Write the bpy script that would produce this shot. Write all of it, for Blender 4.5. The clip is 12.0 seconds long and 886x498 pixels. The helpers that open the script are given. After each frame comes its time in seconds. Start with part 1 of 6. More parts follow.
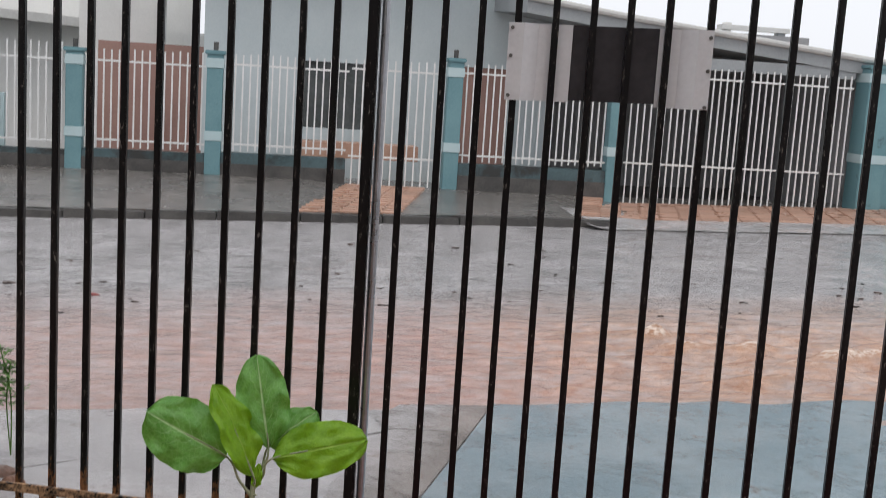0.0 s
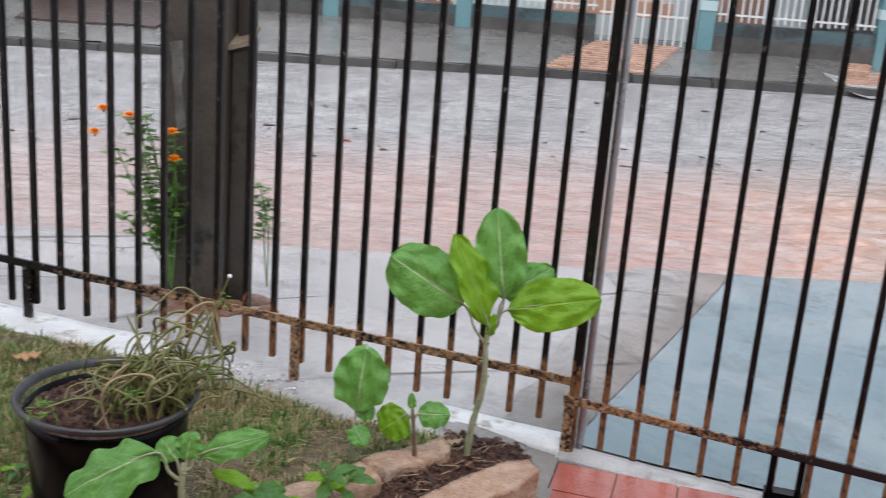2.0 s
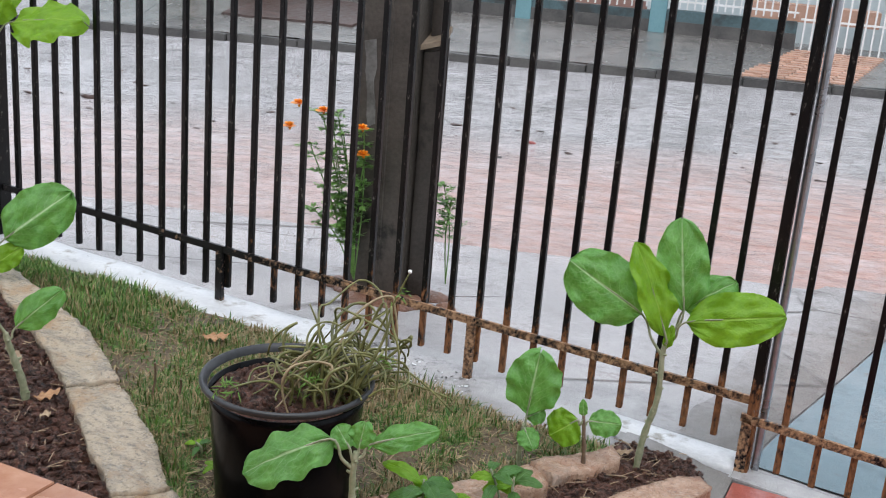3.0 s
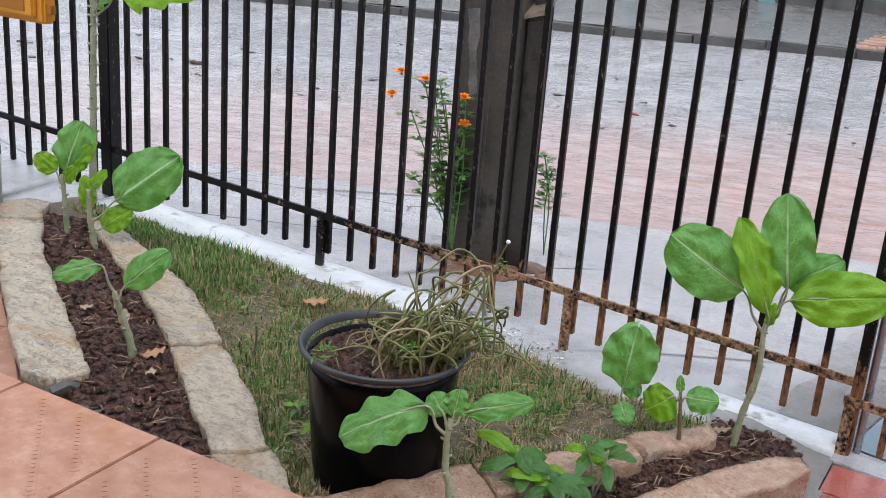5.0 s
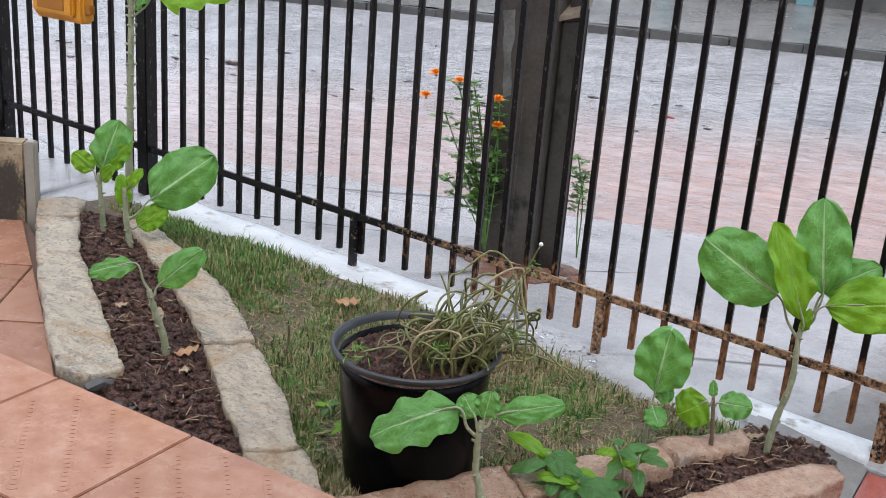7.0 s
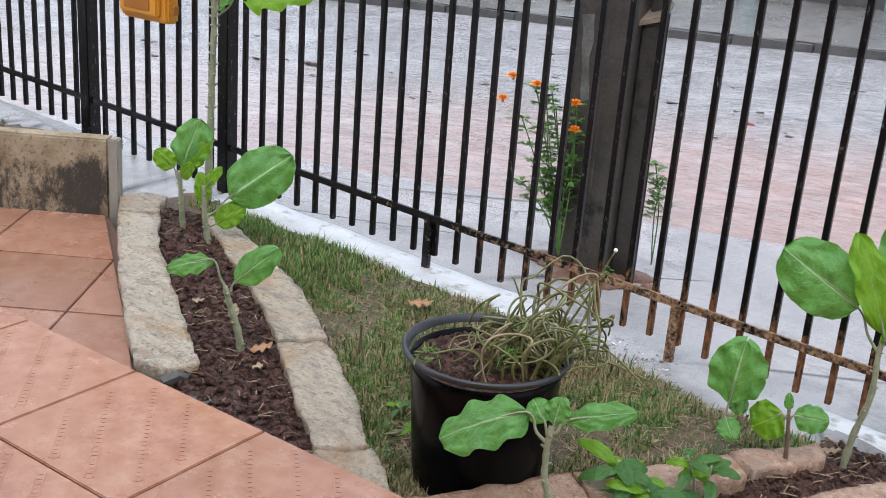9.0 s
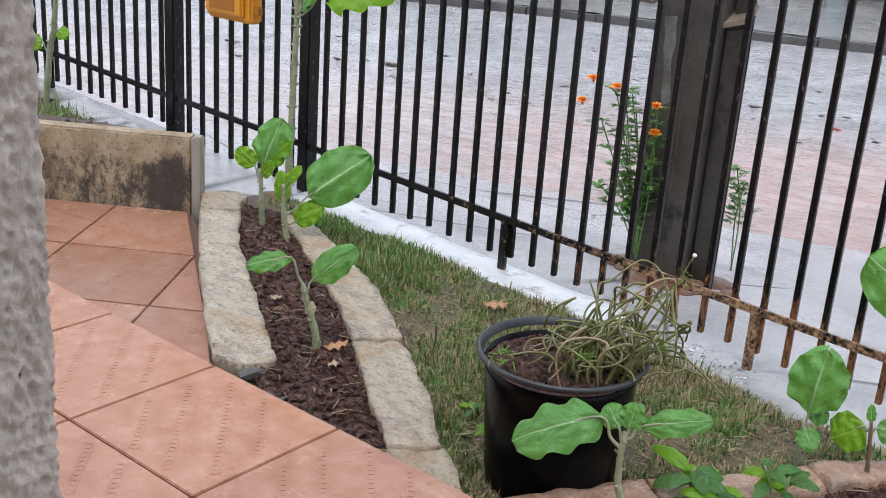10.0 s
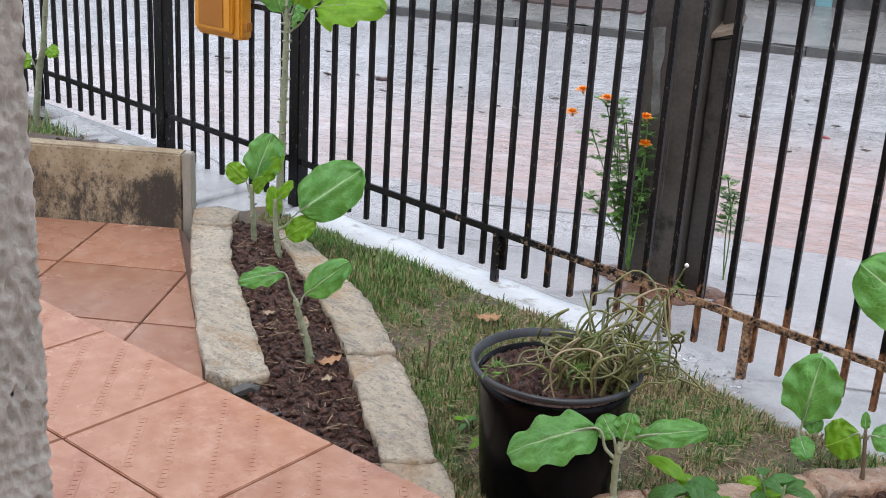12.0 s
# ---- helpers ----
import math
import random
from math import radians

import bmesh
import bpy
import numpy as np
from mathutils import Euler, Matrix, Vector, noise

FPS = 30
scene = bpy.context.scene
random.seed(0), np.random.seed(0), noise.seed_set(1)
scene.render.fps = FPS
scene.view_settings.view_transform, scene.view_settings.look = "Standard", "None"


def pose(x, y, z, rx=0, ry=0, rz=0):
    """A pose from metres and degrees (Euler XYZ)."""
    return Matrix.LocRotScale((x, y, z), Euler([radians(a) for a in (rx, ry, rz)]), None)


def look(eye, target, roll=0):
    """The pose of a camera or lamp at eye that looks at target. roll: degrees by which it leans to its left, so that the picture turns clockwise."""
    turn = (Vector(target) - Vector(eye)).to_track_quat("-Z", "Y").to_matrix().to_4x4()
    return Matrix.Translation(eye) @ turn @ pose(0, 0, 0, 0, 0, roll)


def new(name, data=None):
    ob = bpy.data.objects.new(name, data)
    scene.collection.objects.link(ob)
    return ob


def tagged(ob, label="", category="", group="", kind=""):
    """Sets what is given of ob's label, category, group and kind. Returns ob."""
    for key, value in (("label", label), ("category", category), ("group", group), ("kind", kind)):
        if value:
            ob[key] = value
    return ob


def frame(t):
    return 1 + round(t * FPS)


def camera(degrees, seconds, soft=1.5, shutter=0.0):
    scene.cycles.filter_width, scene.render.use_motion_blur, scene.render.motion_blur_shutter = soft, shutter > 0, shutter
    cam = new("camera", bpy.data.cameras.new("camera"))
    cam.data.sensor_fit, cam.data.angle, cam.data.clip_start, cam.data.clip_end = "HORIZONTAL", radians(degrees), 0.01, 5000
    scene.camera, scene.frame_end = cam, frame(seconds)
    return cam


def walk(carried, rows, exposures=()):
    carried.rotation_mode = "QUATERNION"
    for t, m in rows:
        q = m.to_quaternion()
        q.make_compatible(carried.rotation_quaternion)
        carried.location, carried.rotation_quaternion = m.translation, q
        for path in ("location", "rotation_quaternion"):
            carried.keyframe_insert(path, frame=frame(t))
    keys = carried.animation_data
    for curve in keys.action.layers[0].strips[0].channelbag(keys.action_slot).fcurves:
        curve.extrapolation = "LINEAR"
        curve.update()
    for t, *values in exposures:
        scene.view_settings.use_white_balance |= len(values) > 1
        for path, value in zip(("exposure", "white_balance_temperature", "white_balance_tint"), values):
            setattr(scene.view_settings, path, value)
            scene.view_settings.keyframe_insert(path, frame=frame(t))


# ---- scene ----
cam = camera(43.03, 12.0, 0.7, 0.3)
EYE = (0.40, -3.515, 1.752)
# seconds, yaw, pitch, roll of the hand-held camera, which turns on the spot
TURNS = [
    (0.0, 2.37, -8.69, -3.70),
    (0.1, 2.43, -9.29, -3.85),
    (0.2, 2.34, -9.73, -3.93),
    (0.3, 2.35, -12.57, -4.34),
    (0.4, 2.36, -13.56, -4.18),
    (0.6, 2.40, -13.96, -3.99),
    (1.0, 3.84, -15.61, -4.65),
    (1.2, 4.21, -15.84, -4.80),
    (1.5, 7.39, -16.21, -4.64),
    (2.0, 14.36, -16.78, -4.45),
    (2.5, 20.72, -17.02, -4.77),
    (3.0, 23.89, -17.38, -4.73),
    (3.2, 24.48, -18.48, -4.66),
    (4.8, 28.87, -19.31, -4.55),
    (5.0, 29.03, -19.31, -4.45),
    (5.5, 29.19, -19.31, -4.37),
    (6.0, 29.39, -19.29, -4.41),
    (6.5, 30.51, -19.36, -4.40),
    (7.0, 30.79, -19.36, -4.44),
    (7.2, 31.44, -19.41, -4.61),
    (9.0, 34.76, -19.50, -4.42),
    (9.5, 36.28, -19.57, -4.20),
    (10.0, 38.88, -19.72, -4.07),
    (10.5, 39.19, -19.64, -3.93),
    (11.0, 39.09, -19.54, -3.72),
    (11.5, 38.86, -19.43, -3.73),
    (12.0, 38.51, -19.03, -3.44),
]
walk(cam, [(t, pose(*EYE, 0, 0, y) @ pose(0, 0, 0, p) @ pose(0, 0, 0, 0, r) @ pose(0, 0, 0, 90)) for t, y, p, r in TURNS],
     ((0, 0.07, 6950, 12), (0.6, 0.32, 6950, 12), (1.5, 0.52, 6750, 12), (2.2, 0.6, 6600, 11), (3, 0.64, 6500, 10), (5, 0.66, 6350, 11), (12, 0.68, 6300, 11)))

# ---------------------------------------------------------------- light: overcast, raining
SUN_EL, SUN_AZ = radians(55), radians(200)
world = bpy.data.worlds.new("overcast_sky")
scene.world = world
world.use_nodes = True
wn, wl = world.node_tree.nodes, world.node_tree.links
sky = wn.new("ShaderNodeTexSky")
sky.sky_type, sky.sun_disc, sky.sun_elevation, sky.sun_rotation = "NISHITA", False, SUN_EL, SUN_AZ
sky.dust_density, sky.air_density = 4.0, 1.0
cloud = wn.new("ShaderNodeMix")
cloud.data_type = "RGBA"
cloud.inputs[0].default_value = 0.86
cloud.inputs[7].default_value = (8.95, 9.65, 10.75, 1)
wl.new(sky.outputs[0], cloud.inputs[6])
wl.new(cloud.outputs[2], wn["Background"].inputs[0])
wn["Background"].inputs[1].default_value = 0.105
sun_data = bpy.data.lights.new("sun", "SUN")
sun_data.energy, sun_data.angle, sun_data.color = 0.7, radians(40), (1.0, 0.97, 0.93)
sun = new("sun", sun_data)
sun.matrix_world = look((0, 0, 30), (-6, 10, 0))

# ---------------------------------------------------------------- materials


class Nodes:
    def __init__(self, name):
        self.m = bpy.data.materials.new(name)
        self.m.use_nodes = True
        self.n, self.l = self.m.node_tree.nodes, self.m.node_tree.links
        self.b = self.n["Principled BSDF"]
        self.c = self.n.new("ShaderNodeTexCoord")
        self.g = self.n.new("ShaderNodeNewGeometry")

    def link(self, a, b):
        self.l.new(a, b)

    def noise(self, scale, detail=4.0, rough=0.6, vec=None, stretch=None):
        t = self.n.new("ShaderNodeTexNoise")
        t.inputs["Scale"].default_value, t.inputs["Detail"].default_value, t.inputs["Roughness"].default_value = scale, detail, rough
        src = vec or self.g.outputs["Position"]
        if stretch:
            mp = self.n.new("ShaderNodeMapping")
            mp.inputs["Scale"].default_value = stretch[:3]
            if len(stretch) > 3:
                mp.inputs["Rotation"].default_value = (0, 0, stretch[3])
            self.link(src, mp.inputs[0])
            src = mp.outputs[0]
        self.link(src, t.inputs["Vector"])
        return t.outputs["Fac"]

    def ramp(self, fac, lo, hi, a=0.0, b=1.0):
        r = self.n.new("ShaderNodeMapRange")
        r.inputs[1].default_value, r.inputs[2].default_value, r.inputs[3].default_value, r.inputs[4].default_value = lo, hi, a, b
        self.link(fac, r.inputs[0])
        return r.outputs[0]

    def mix(self, fac, a, b):
        x = self.n.new("ShaderNodeMix")
        x.data_type = "RGBA"
        for v, s in ((fac, x.inputs[0]), (a, x.inputs[6]), (b, x.inputs[7])):
            if isinstance(v, tuple):
                s.default_value = (*v, 1)
            elif isinstance(v, float):
                s.default_value = v
            else:
                self.link(v, s)
        return x.outputs[2]

    def math(self, op, a, b=0.0, c=0.0):
        x = self.n.new("ShaderNodeMath")
        x.operation = op
        for v, s in zip((a, b, c), x.inputs):
            if isinstance(v, (int, float)):
                s.default_value = v
            else:
                self.link(v, s)
        return x.outputs[0]

    def bump(self, height, strength, dist=0.01, before=None):
        x = self.n.new("ShaderNodeBump")
        x.inputs["Strength"].default_value, x.inputs["Distance"].default_value = strength, dist
        self.link(height, x.inputs["Height"])
        if before:
            self.link(before, x.inputs["Normal"])
        return x.outputs[0]

    def done(self, color, rough, normal=None, metal=0.0, spec=0.5):
        for v, k in ((color, "Base Color"), (rough, "Roughness"), (metal, "Metallic")):
            if isinstance(v, tuple):
                self.b.inputs[k].default_value = (*v, 1)
            elif isinstance(v, (int, float)):
                self.b.inputs[k].default_value = v
            else:
                self.link(v, self.b.inputs[k])
        self.b.inputs["Specular IOR Level"].default_value = spec
        if normal:
            self.link(normal, self.b.inputs["Normal"])
        return self.m


def surface(name, c1, c2, big=2.0, fine=60.0, rough=(0.5, 0.8), bump=0.3, dist=0.004, metal=0.0, stain=None, own=False, spec=0.5):
    """Two colours mixed at two scales, with stains of a colour, scale and threshold."""
    k = Nodes(name)
    vec = None
    if own:
        add = k.n.new("ShaderNodeVectorMath")
        info = k.n.new("ShaderNodeObjectInfo")
        sc = k.math("MULTIPLY", info.outputs["Random"], 37.0)
        k.link(k.c.outputs["Object"], add.inputs[0])
        k.link(sc, add.inputs[1])
        vec = add.outputs[0]
    nb, nf = k.noise(big, 5, 0.6, vec), k.noise(fine, 3, 0.6, vec)
    col = k.mix(k.ramp(k.math("ADD", nb, k.math("MULTIPLY", nf, 0.5)), 0.5, 1.0), c1, c2)
    if stain:
        ns = k.noise(stain[1], 6, 0.65, vec)
        col = k.mix(k.ramp(ns, stain[2], stain[2] + 0.12), col, stain[0])
    if own:
        tint = k.n.new("ShaderNodeHueSaturation")
        k.link(k.ramp(info.outputs["Random"], 0, 1, 0.82, 1.15), tint.inputs["Value"])
        k.link(col, tint.inputs["Color"])
        col = tint.outputs[0]
    return k.done(col, k.ramp(nb, 0.3, 0.7, rough[0], rough[1]), k.bump(k.math("ADD", nf, nb), bump, dist), metal, spec)


# street frame: u along the street, v across it, turned to the fence
TURN = radians(11.3)
CU, SU = math.cos(TURN), math.sin(TURN)


def clampf(a, lo, hi):
    return max(lo, min(hi, a))


def to_uv(x, y):
    return x * CU + y * SU, -x * SU + y * CU


def to_xy(u, v):
    return u * CU - v * SU, u * SU + v * CU


def street_z(u):
    return -0.18 + 0.025 * clampf(u, -18, 18)


def lawn_z(x):
    return 0.06 - 0.047 * clampf(x, -9, 3)


def walk_z(x, y):
    u, v = to_uv(x, y)
    w = clampf((v - 0.4) / 2.4, 0, 1)
    return (lawn_z(x) - 0.03 - 0.035 * clampf(x + 0.8, 0, 1)) * (1 - w) + (street_z(u) + 0.01 - 0.09 * clampf((v - 2.72 - 0.1 * noise.noise(Vector((x * 2, y, 1)))) / 0.5, 0, 1)) * w


def flood_material():
    k = Nodes("muddy_flood_water")
    sep = k.n.new("ShaderNodeSeparateXYZ")
    k.link(k.c.outputs["Object"], sep.inputs[0])
    v = sep.outputs[1]
    wob = k.math("MULTIPLY", k.math("SUBTRACT", k.noise(0.8, 5, 0.65, k.c.outputs["Object"], (0.8, 1.2, 1)), 0.5), 1.5)
    vv = k.math("ADD", v, wob)
    far = k.ramp(vv, 4.5, 6.3, 1, 0)
    near = k.ramp(vv, 2.2, 2.8, 0.5, 1)
    mud = k.math("MULTIPLY", far, near)
    streak = k.noise(5, 6, 0.7, k.c.outputs["Object"], (0.8, 1.5, 1))
    mud = k.math("MULTIPLY", mud, k.ramp(streak, 0.3, 0.62, 0.35, 1))
    mud = k.math("MULTIPLY", mud, k.ramp(sep.outputs[0], -6.0, 1.5, 0.38, 1.0))
    grey = k.mix(k.ramp(k.noise(1.6, 8, 0.78, k.c.outputs["Object"], (1.0, 1.0, 1)), 0.35, 0.68), (0.29, 0.278, 0.278), (0.54, 0.525, 0.528))
    line = k.noise(8, 6, 0.72, k.c.outputs["Object"], (0.7, 1.4, 1))
    pink = k.mix(k.ramp(line, 0.3, 0.7), (0.4, 0.2, 0.155), (0.63, 0.41, 0.355))
    orange = k.mix(k.ramp(line, 0.33, 0.66), (0.36, 0.17, 0.1), (0.68, 0.44, 0.32))
    brown = k.mix(k.ramp(sep.outputs[0], 0.8, 2.6), pink, orange)
    crest = k.math("ADD", sep.outputs[2], k.math("MULTIPLY_ADD", sep.outputs[0], -0.025, 0.16))
    # Muddier brown on crests, which also puts their faces' shading into the colour
    brown_crest_shade = k.ramp(crest, 0.02, 0.05)
    col = k.mix(k.math("MULTIPLY", brown_crest_shade, 0.7), k.mix(mud, grey, brown), (0.44, 0.21, 0.1))
    spray = k.math("MULTIPLY", k.ramp(crest, 0.035, 0.075), k.ramp(k.noise(26, 5, 0.7, k.c.outputs["Object"], (0.6, 1.6, 1)), 0.42, 0.58))
    col = k.mix(spray, col, (0.8, 0.66, 0.56))
    foam = k.math("MULTIPLY", k.ramp(k.noise(30, 6, 0.75, k.c.outputs["Object"], (0.7, 1.4, 1)), 0.66, 0.74), k.ramp(mud, 0.5, 0.95))
    col = k.mix(foam, col, (0.72, 0.6, 0.53))
    small = k.noise(38, 5, 0.7, k.c.outputs["Object"], (1.0, 0.9, 1))
    mid = k.noise(8, 5, 0.62, k.c.outputs["Object"], (0.9, 1.1, 1))
    drops = k.n.new("ShaderNodeTexVoronoi")
    drops.inputs["Scale"].default_value = 9
    k.link(k.c.outputs["Object"], drops.inputs["Vector"])
    ring = k.math("SINE", k.math("MULTIPLY", drops.outputs["Distance"], 60))
    ring = k.math("MULTIPLY", ring, k.ramp(drops.outputs["Distance"], 0.1, 0.4, 1, 0))
    n1 = k.bump(mid, 0.75, 0.05)
    n2 = k.bump(small, 0.8, 0.018, n1)
    n3 = k.bump(ring, 0.25, 0.004, n2)
    return k.done(col, k.ramp(mud, 0, 1, 0.07, 0.2), n3, 0.0, 0.6)


def wet_pavement(name, c1, c2, gloss=(0.06, 0.35), ripple=0.25, cracked=0.45, fade=None):
    """Concrete under a thin film of rain."""
    k = Nodes(name)
    nb = k.noise(1.1, 6, 0.65)
    nf = k.noise(35, 4, 0.6)
    crack = k.n.new("ShaderNodeTexVoronoi")
    crack.feature = "DISTANCE_TO_EDGE"
    crack.inputs["Scale"].default_value = 0.75
    k.link(k.g.outputs["Position"], crack.inputs["Vector"])
    line = k.ramp(crack.outputs["Distance"], 0.0, 0.012, 1, 0)
    line = k.math("MULTIPLY", line, k.ramp(k.noise(0.9, 2), cracked, cracked + 0.1))
    col = k.mix(k.ramp(nb, 0.3, 0.7), c1, c2)
    col = k.mix(k.ramp(nf, 0.62, 0.75, 0, 0.5), col, tuple(0.6 * a for a in c1))
    if fade:
        sep = k.n.new("ShaderNodeSeparateXYZ")
        k.link(k.g.outputs["Position"], sep.inputs[0])
        away = k.math("SUBTRACT", k.math("MULTIPLY", sep.outputs[1], 0.17), sep.outputs[0])
        away = k.math("ADD", away, k.math("MULTIPLY", k.math("SUBTRACT", k.noise(5, 6, 0.7), 0.5), 0.5))
        col = k.mix(k.ramp(away, 0.1, 0.42), col, fade)
    col = k.mix(line, col, (0.06, 0.055, 0.05))
    dirt = k.ramp(k.noise(4, 6, 0.75), 0.6, 0.7, 0, 0.55)
    col = k.mix(dirt, col, (0.2, 0.13, 0.1))
    rip = k.noise(19, 8, 0.74, None, (1.3, 0.8, 1, 0.5))
    film = k.ramp(nb, 0.35, 0.6)
    # Random darker patches put the wet film's dark reflections into the colour
    col = k.mix(k.ramp(k.noise(2.6, 7, 0.72), 0.5, 0.66, 0, 0.5), col, tuple(0.55 * a for a in c1))
    n1 = k.bump(rip, min(1.0, 0.75 * ripple), 0.027 * ripple)
    n2 = k.bump(nf, 0.12, 0.003, n1)
    return k.done(col, k.ramp(film, 0, 1, gloss[1], gloss[0]), n2, 0.0, 0.6)


def fence_paint():
    """Black paint, chipped and rusted above all about the lower rail."""
    k = Nodes("black_fence_paint_with_rust")
    sep = k.n.new("ShaderNodeSeparateXYZ")
    k.link(k.g.outputs["Position"], sep.inputs[0])
    h = k.math("SUBTRACT", sep.outputs[2], k.math("MULTIPLY_ADD", sep.outputs[0], -0.05, 0.24))
    nb = k.noise(14, 6, 0.7)
    nf = k.noise(90, 3, 0.6, None, (1, 1, 0.35))
    low = k.ramp(h, 0.0, 0.2, 0.36, 0.0)
    side = k.ramp(sep.outputs[0], -2.4, -1.0, 0.12, 0.8)
    thr = k.math("MULTIPLY", low, side)
    rust = k.ramp(k.math("ADD", k.math("MULTIPLY_ADD", nf, 0.4, k.math("MULTIPLY", nb, 0.6)), thr), 0.66, 0.76)
    col = k.mix(rust, (0.0055, 0.005, 0.0055), k.mix(k.ramp(nf, 0.3, 0.7), (0.07, 0.03, 0.015), (0.3, 0.13, 0.055)))
    pale = k.ramp(k.noise(85, 5, 0.8, None, (1, 1, 0.35)), 0.6, 0.68)
    col = k.mix(k.math("MULTIPLY", pale, 0.85), col, (0.22, 0.2, 0.18))
    rough = k.ramp(rust, 0, 1, 0.28, 0.75)
    return k.done(col, rough, k.bump(k.math("ADD", nf, rust), 0.35, 0.002), 0.0, 0.28)


def rail_paint():
    k = Nodes("rusted_rail_paint")
    sep = k.n.new("ShaderNodeSeparateXYZ")
    k.link(k.g.outputs["Position"], sep.inputs[0])
    side = k.ramp(sep.outputs[0], -2.7, -1.2, -0.12, 0.09)
    off = k.ramp(sep.outputs[0], 0.3, 1.1, 0.0, -0.3)
    nb, nf = k.noise(18, 6, 0.7), k.noise(70, 3, 0.6)
    rust = k.ramp(k.math("ADD", k.math("ADD", k.math("MULTIPLY", nb, 0.65), k.math("MULTIPLY", nf, 0.35)), k.math("ADD", side, off)), 0.5, 0.62)
    col = k.mix(rust, (0.014, 0.013, 0.014), k.mix(k.ramp(nf, 0.35, 0.65), (0.12, 0.055, 0.026), (0.45, 0.27, 0.155)))
    return k.done(col, k.ramp(rust, 0, 1, 0.25, 0.8), k.bump(k.math("ADD", nf, rust), 0.3, 0.002), 0.0, 0.35)


def leaf_material(name, c1, c2, vein):
    """Kale leaf: pale midrib and side veins along the leaf's own coordinates, light shining through."""
    k = Nodes(name)
    sep = k.n.new("ShaderNodeSeparateXYZ")
    k.link(k.c.outputs["UV"], sep.inputs[0])
    s, t = sep.outputs[0], sep.outputs[1]
    d = k.math("ABSOLUTE", k.math("SUBTRACT", s, 0.5))
    mid = k.ramp(k.math("ADD", d, k.math("MULTIPLY", t, 0.012)), 0.014, 0.036, 1, 0)
    wander = k.math("MULTIPLY", k.math("SUBTRACT", k.noise(22, 3, 0.6), 0.5), 1.5)
    ph = k.math("ADD", k.math("SUBTRACT", k.math("MULTIPLY", t, 6.0), k.math("MULTIPLY", d, 6.0)), wander)
    side = k.math("ABSOLUTE", k.math("SUBTRACT", k.math("FRACT", ph), 0.5))
    side = k.ramp(k.math("ADD", side, k.math("MULTIPLY", d, 0.05)), 0.0, 0.1, 1, 0)
    side = k.math("MULTIPLY", side, k.ramp(d, 0.1, 0.48, 1.0, 0.3))
    net = k.n.new("ShaderNodeTexVoronoi")
    net.feature = "DISTANCE_TO_EDGE"
    net.inputs["Scale"].default_value = 75
    k.link(k.g.outputs["Position"], net.inputs["Vector"])
    mesh_veins = k.math("MULTIPLY", k.ramp(net.outputs["Distance"], 0.0, 0.12, 1, 0), 0.14)
    veins = k.math("MAXIMUM", k.math("MAXIMUM", mid, k.math("MULTIPLY", side, 0.36)), mesh_veins)
    nb, nf = k.noise(16, 5, 0.65), k.noise(120, 3, 0.6)
    col = k.mix(k.ramp(nb, 0.3, 0.7), c1, c2)
    col = k.mix(veins, col, vein)
    puck = k.noise(38, 2, 0.5)
    col = k.mix(k.ramp(k.noise(60, 3, 0.6), 0.45, 0.7, 0, 0.3), col, tuple(0.6 * a for a in c1))
    nrm = k.bump(k.math("SUBTRACT", k.math("MULTIPLY_ADD", nf, 0.15, puck), k.math("MULTIPLY", veins, 0.45)), 0.6, 0.011)
    k.done(col, k.ramp(nf, 0.3, 0.7, 0.3, 0.5), nrm, 0.0, 0.5)
    tr = k.n.new("ShaderNodeBsdfTranslucent")
    mixs = k.n.new("ShaderNodeMixShader")
    mixs.inputs[0].default_value = 0.38
    k.link(k.mix(0.5, col, (0.32, 0.5, 0.03)), tr.inputs[0])
    k.link(k.b.outputs[0], mixs.inputs[1])
    k.link(tr.outputs[0], mixs.inputs[2])
    k.link(mixs.outputs[0], k.n["Material Output"].inputs[0])
    return k.m


def grass_material():
    k = Nodes("grass_blades")
    r = k.g.outputs["Random Per Island"]
    patch = k.noise(3.2, 4, 0.6)
    green = k.mix(r, (0.03, 0.1, 0.012), (0.2, 0.37, 0.065))
    straw = k.mix(r, (0.09, 0.055, 0.028), (0.4, 0.3, 0.165))
    sep = k.n.new("ShaderNodeSeparateXYZ")
    k.link(k.g.outputs["Position"], sep.inputs[0])
    dry = k.ramp(sep.outputs[0], -2.7, -1.2, -0.1, 0.14)
    pick = k.ramp(k.math("ADD", k.math("ADD", k.math("MULTIPLY", r, 0.55), patch), dry), 0.74, 0.9)
    return k.done(k.mix(pick, green, straw), 0.55)


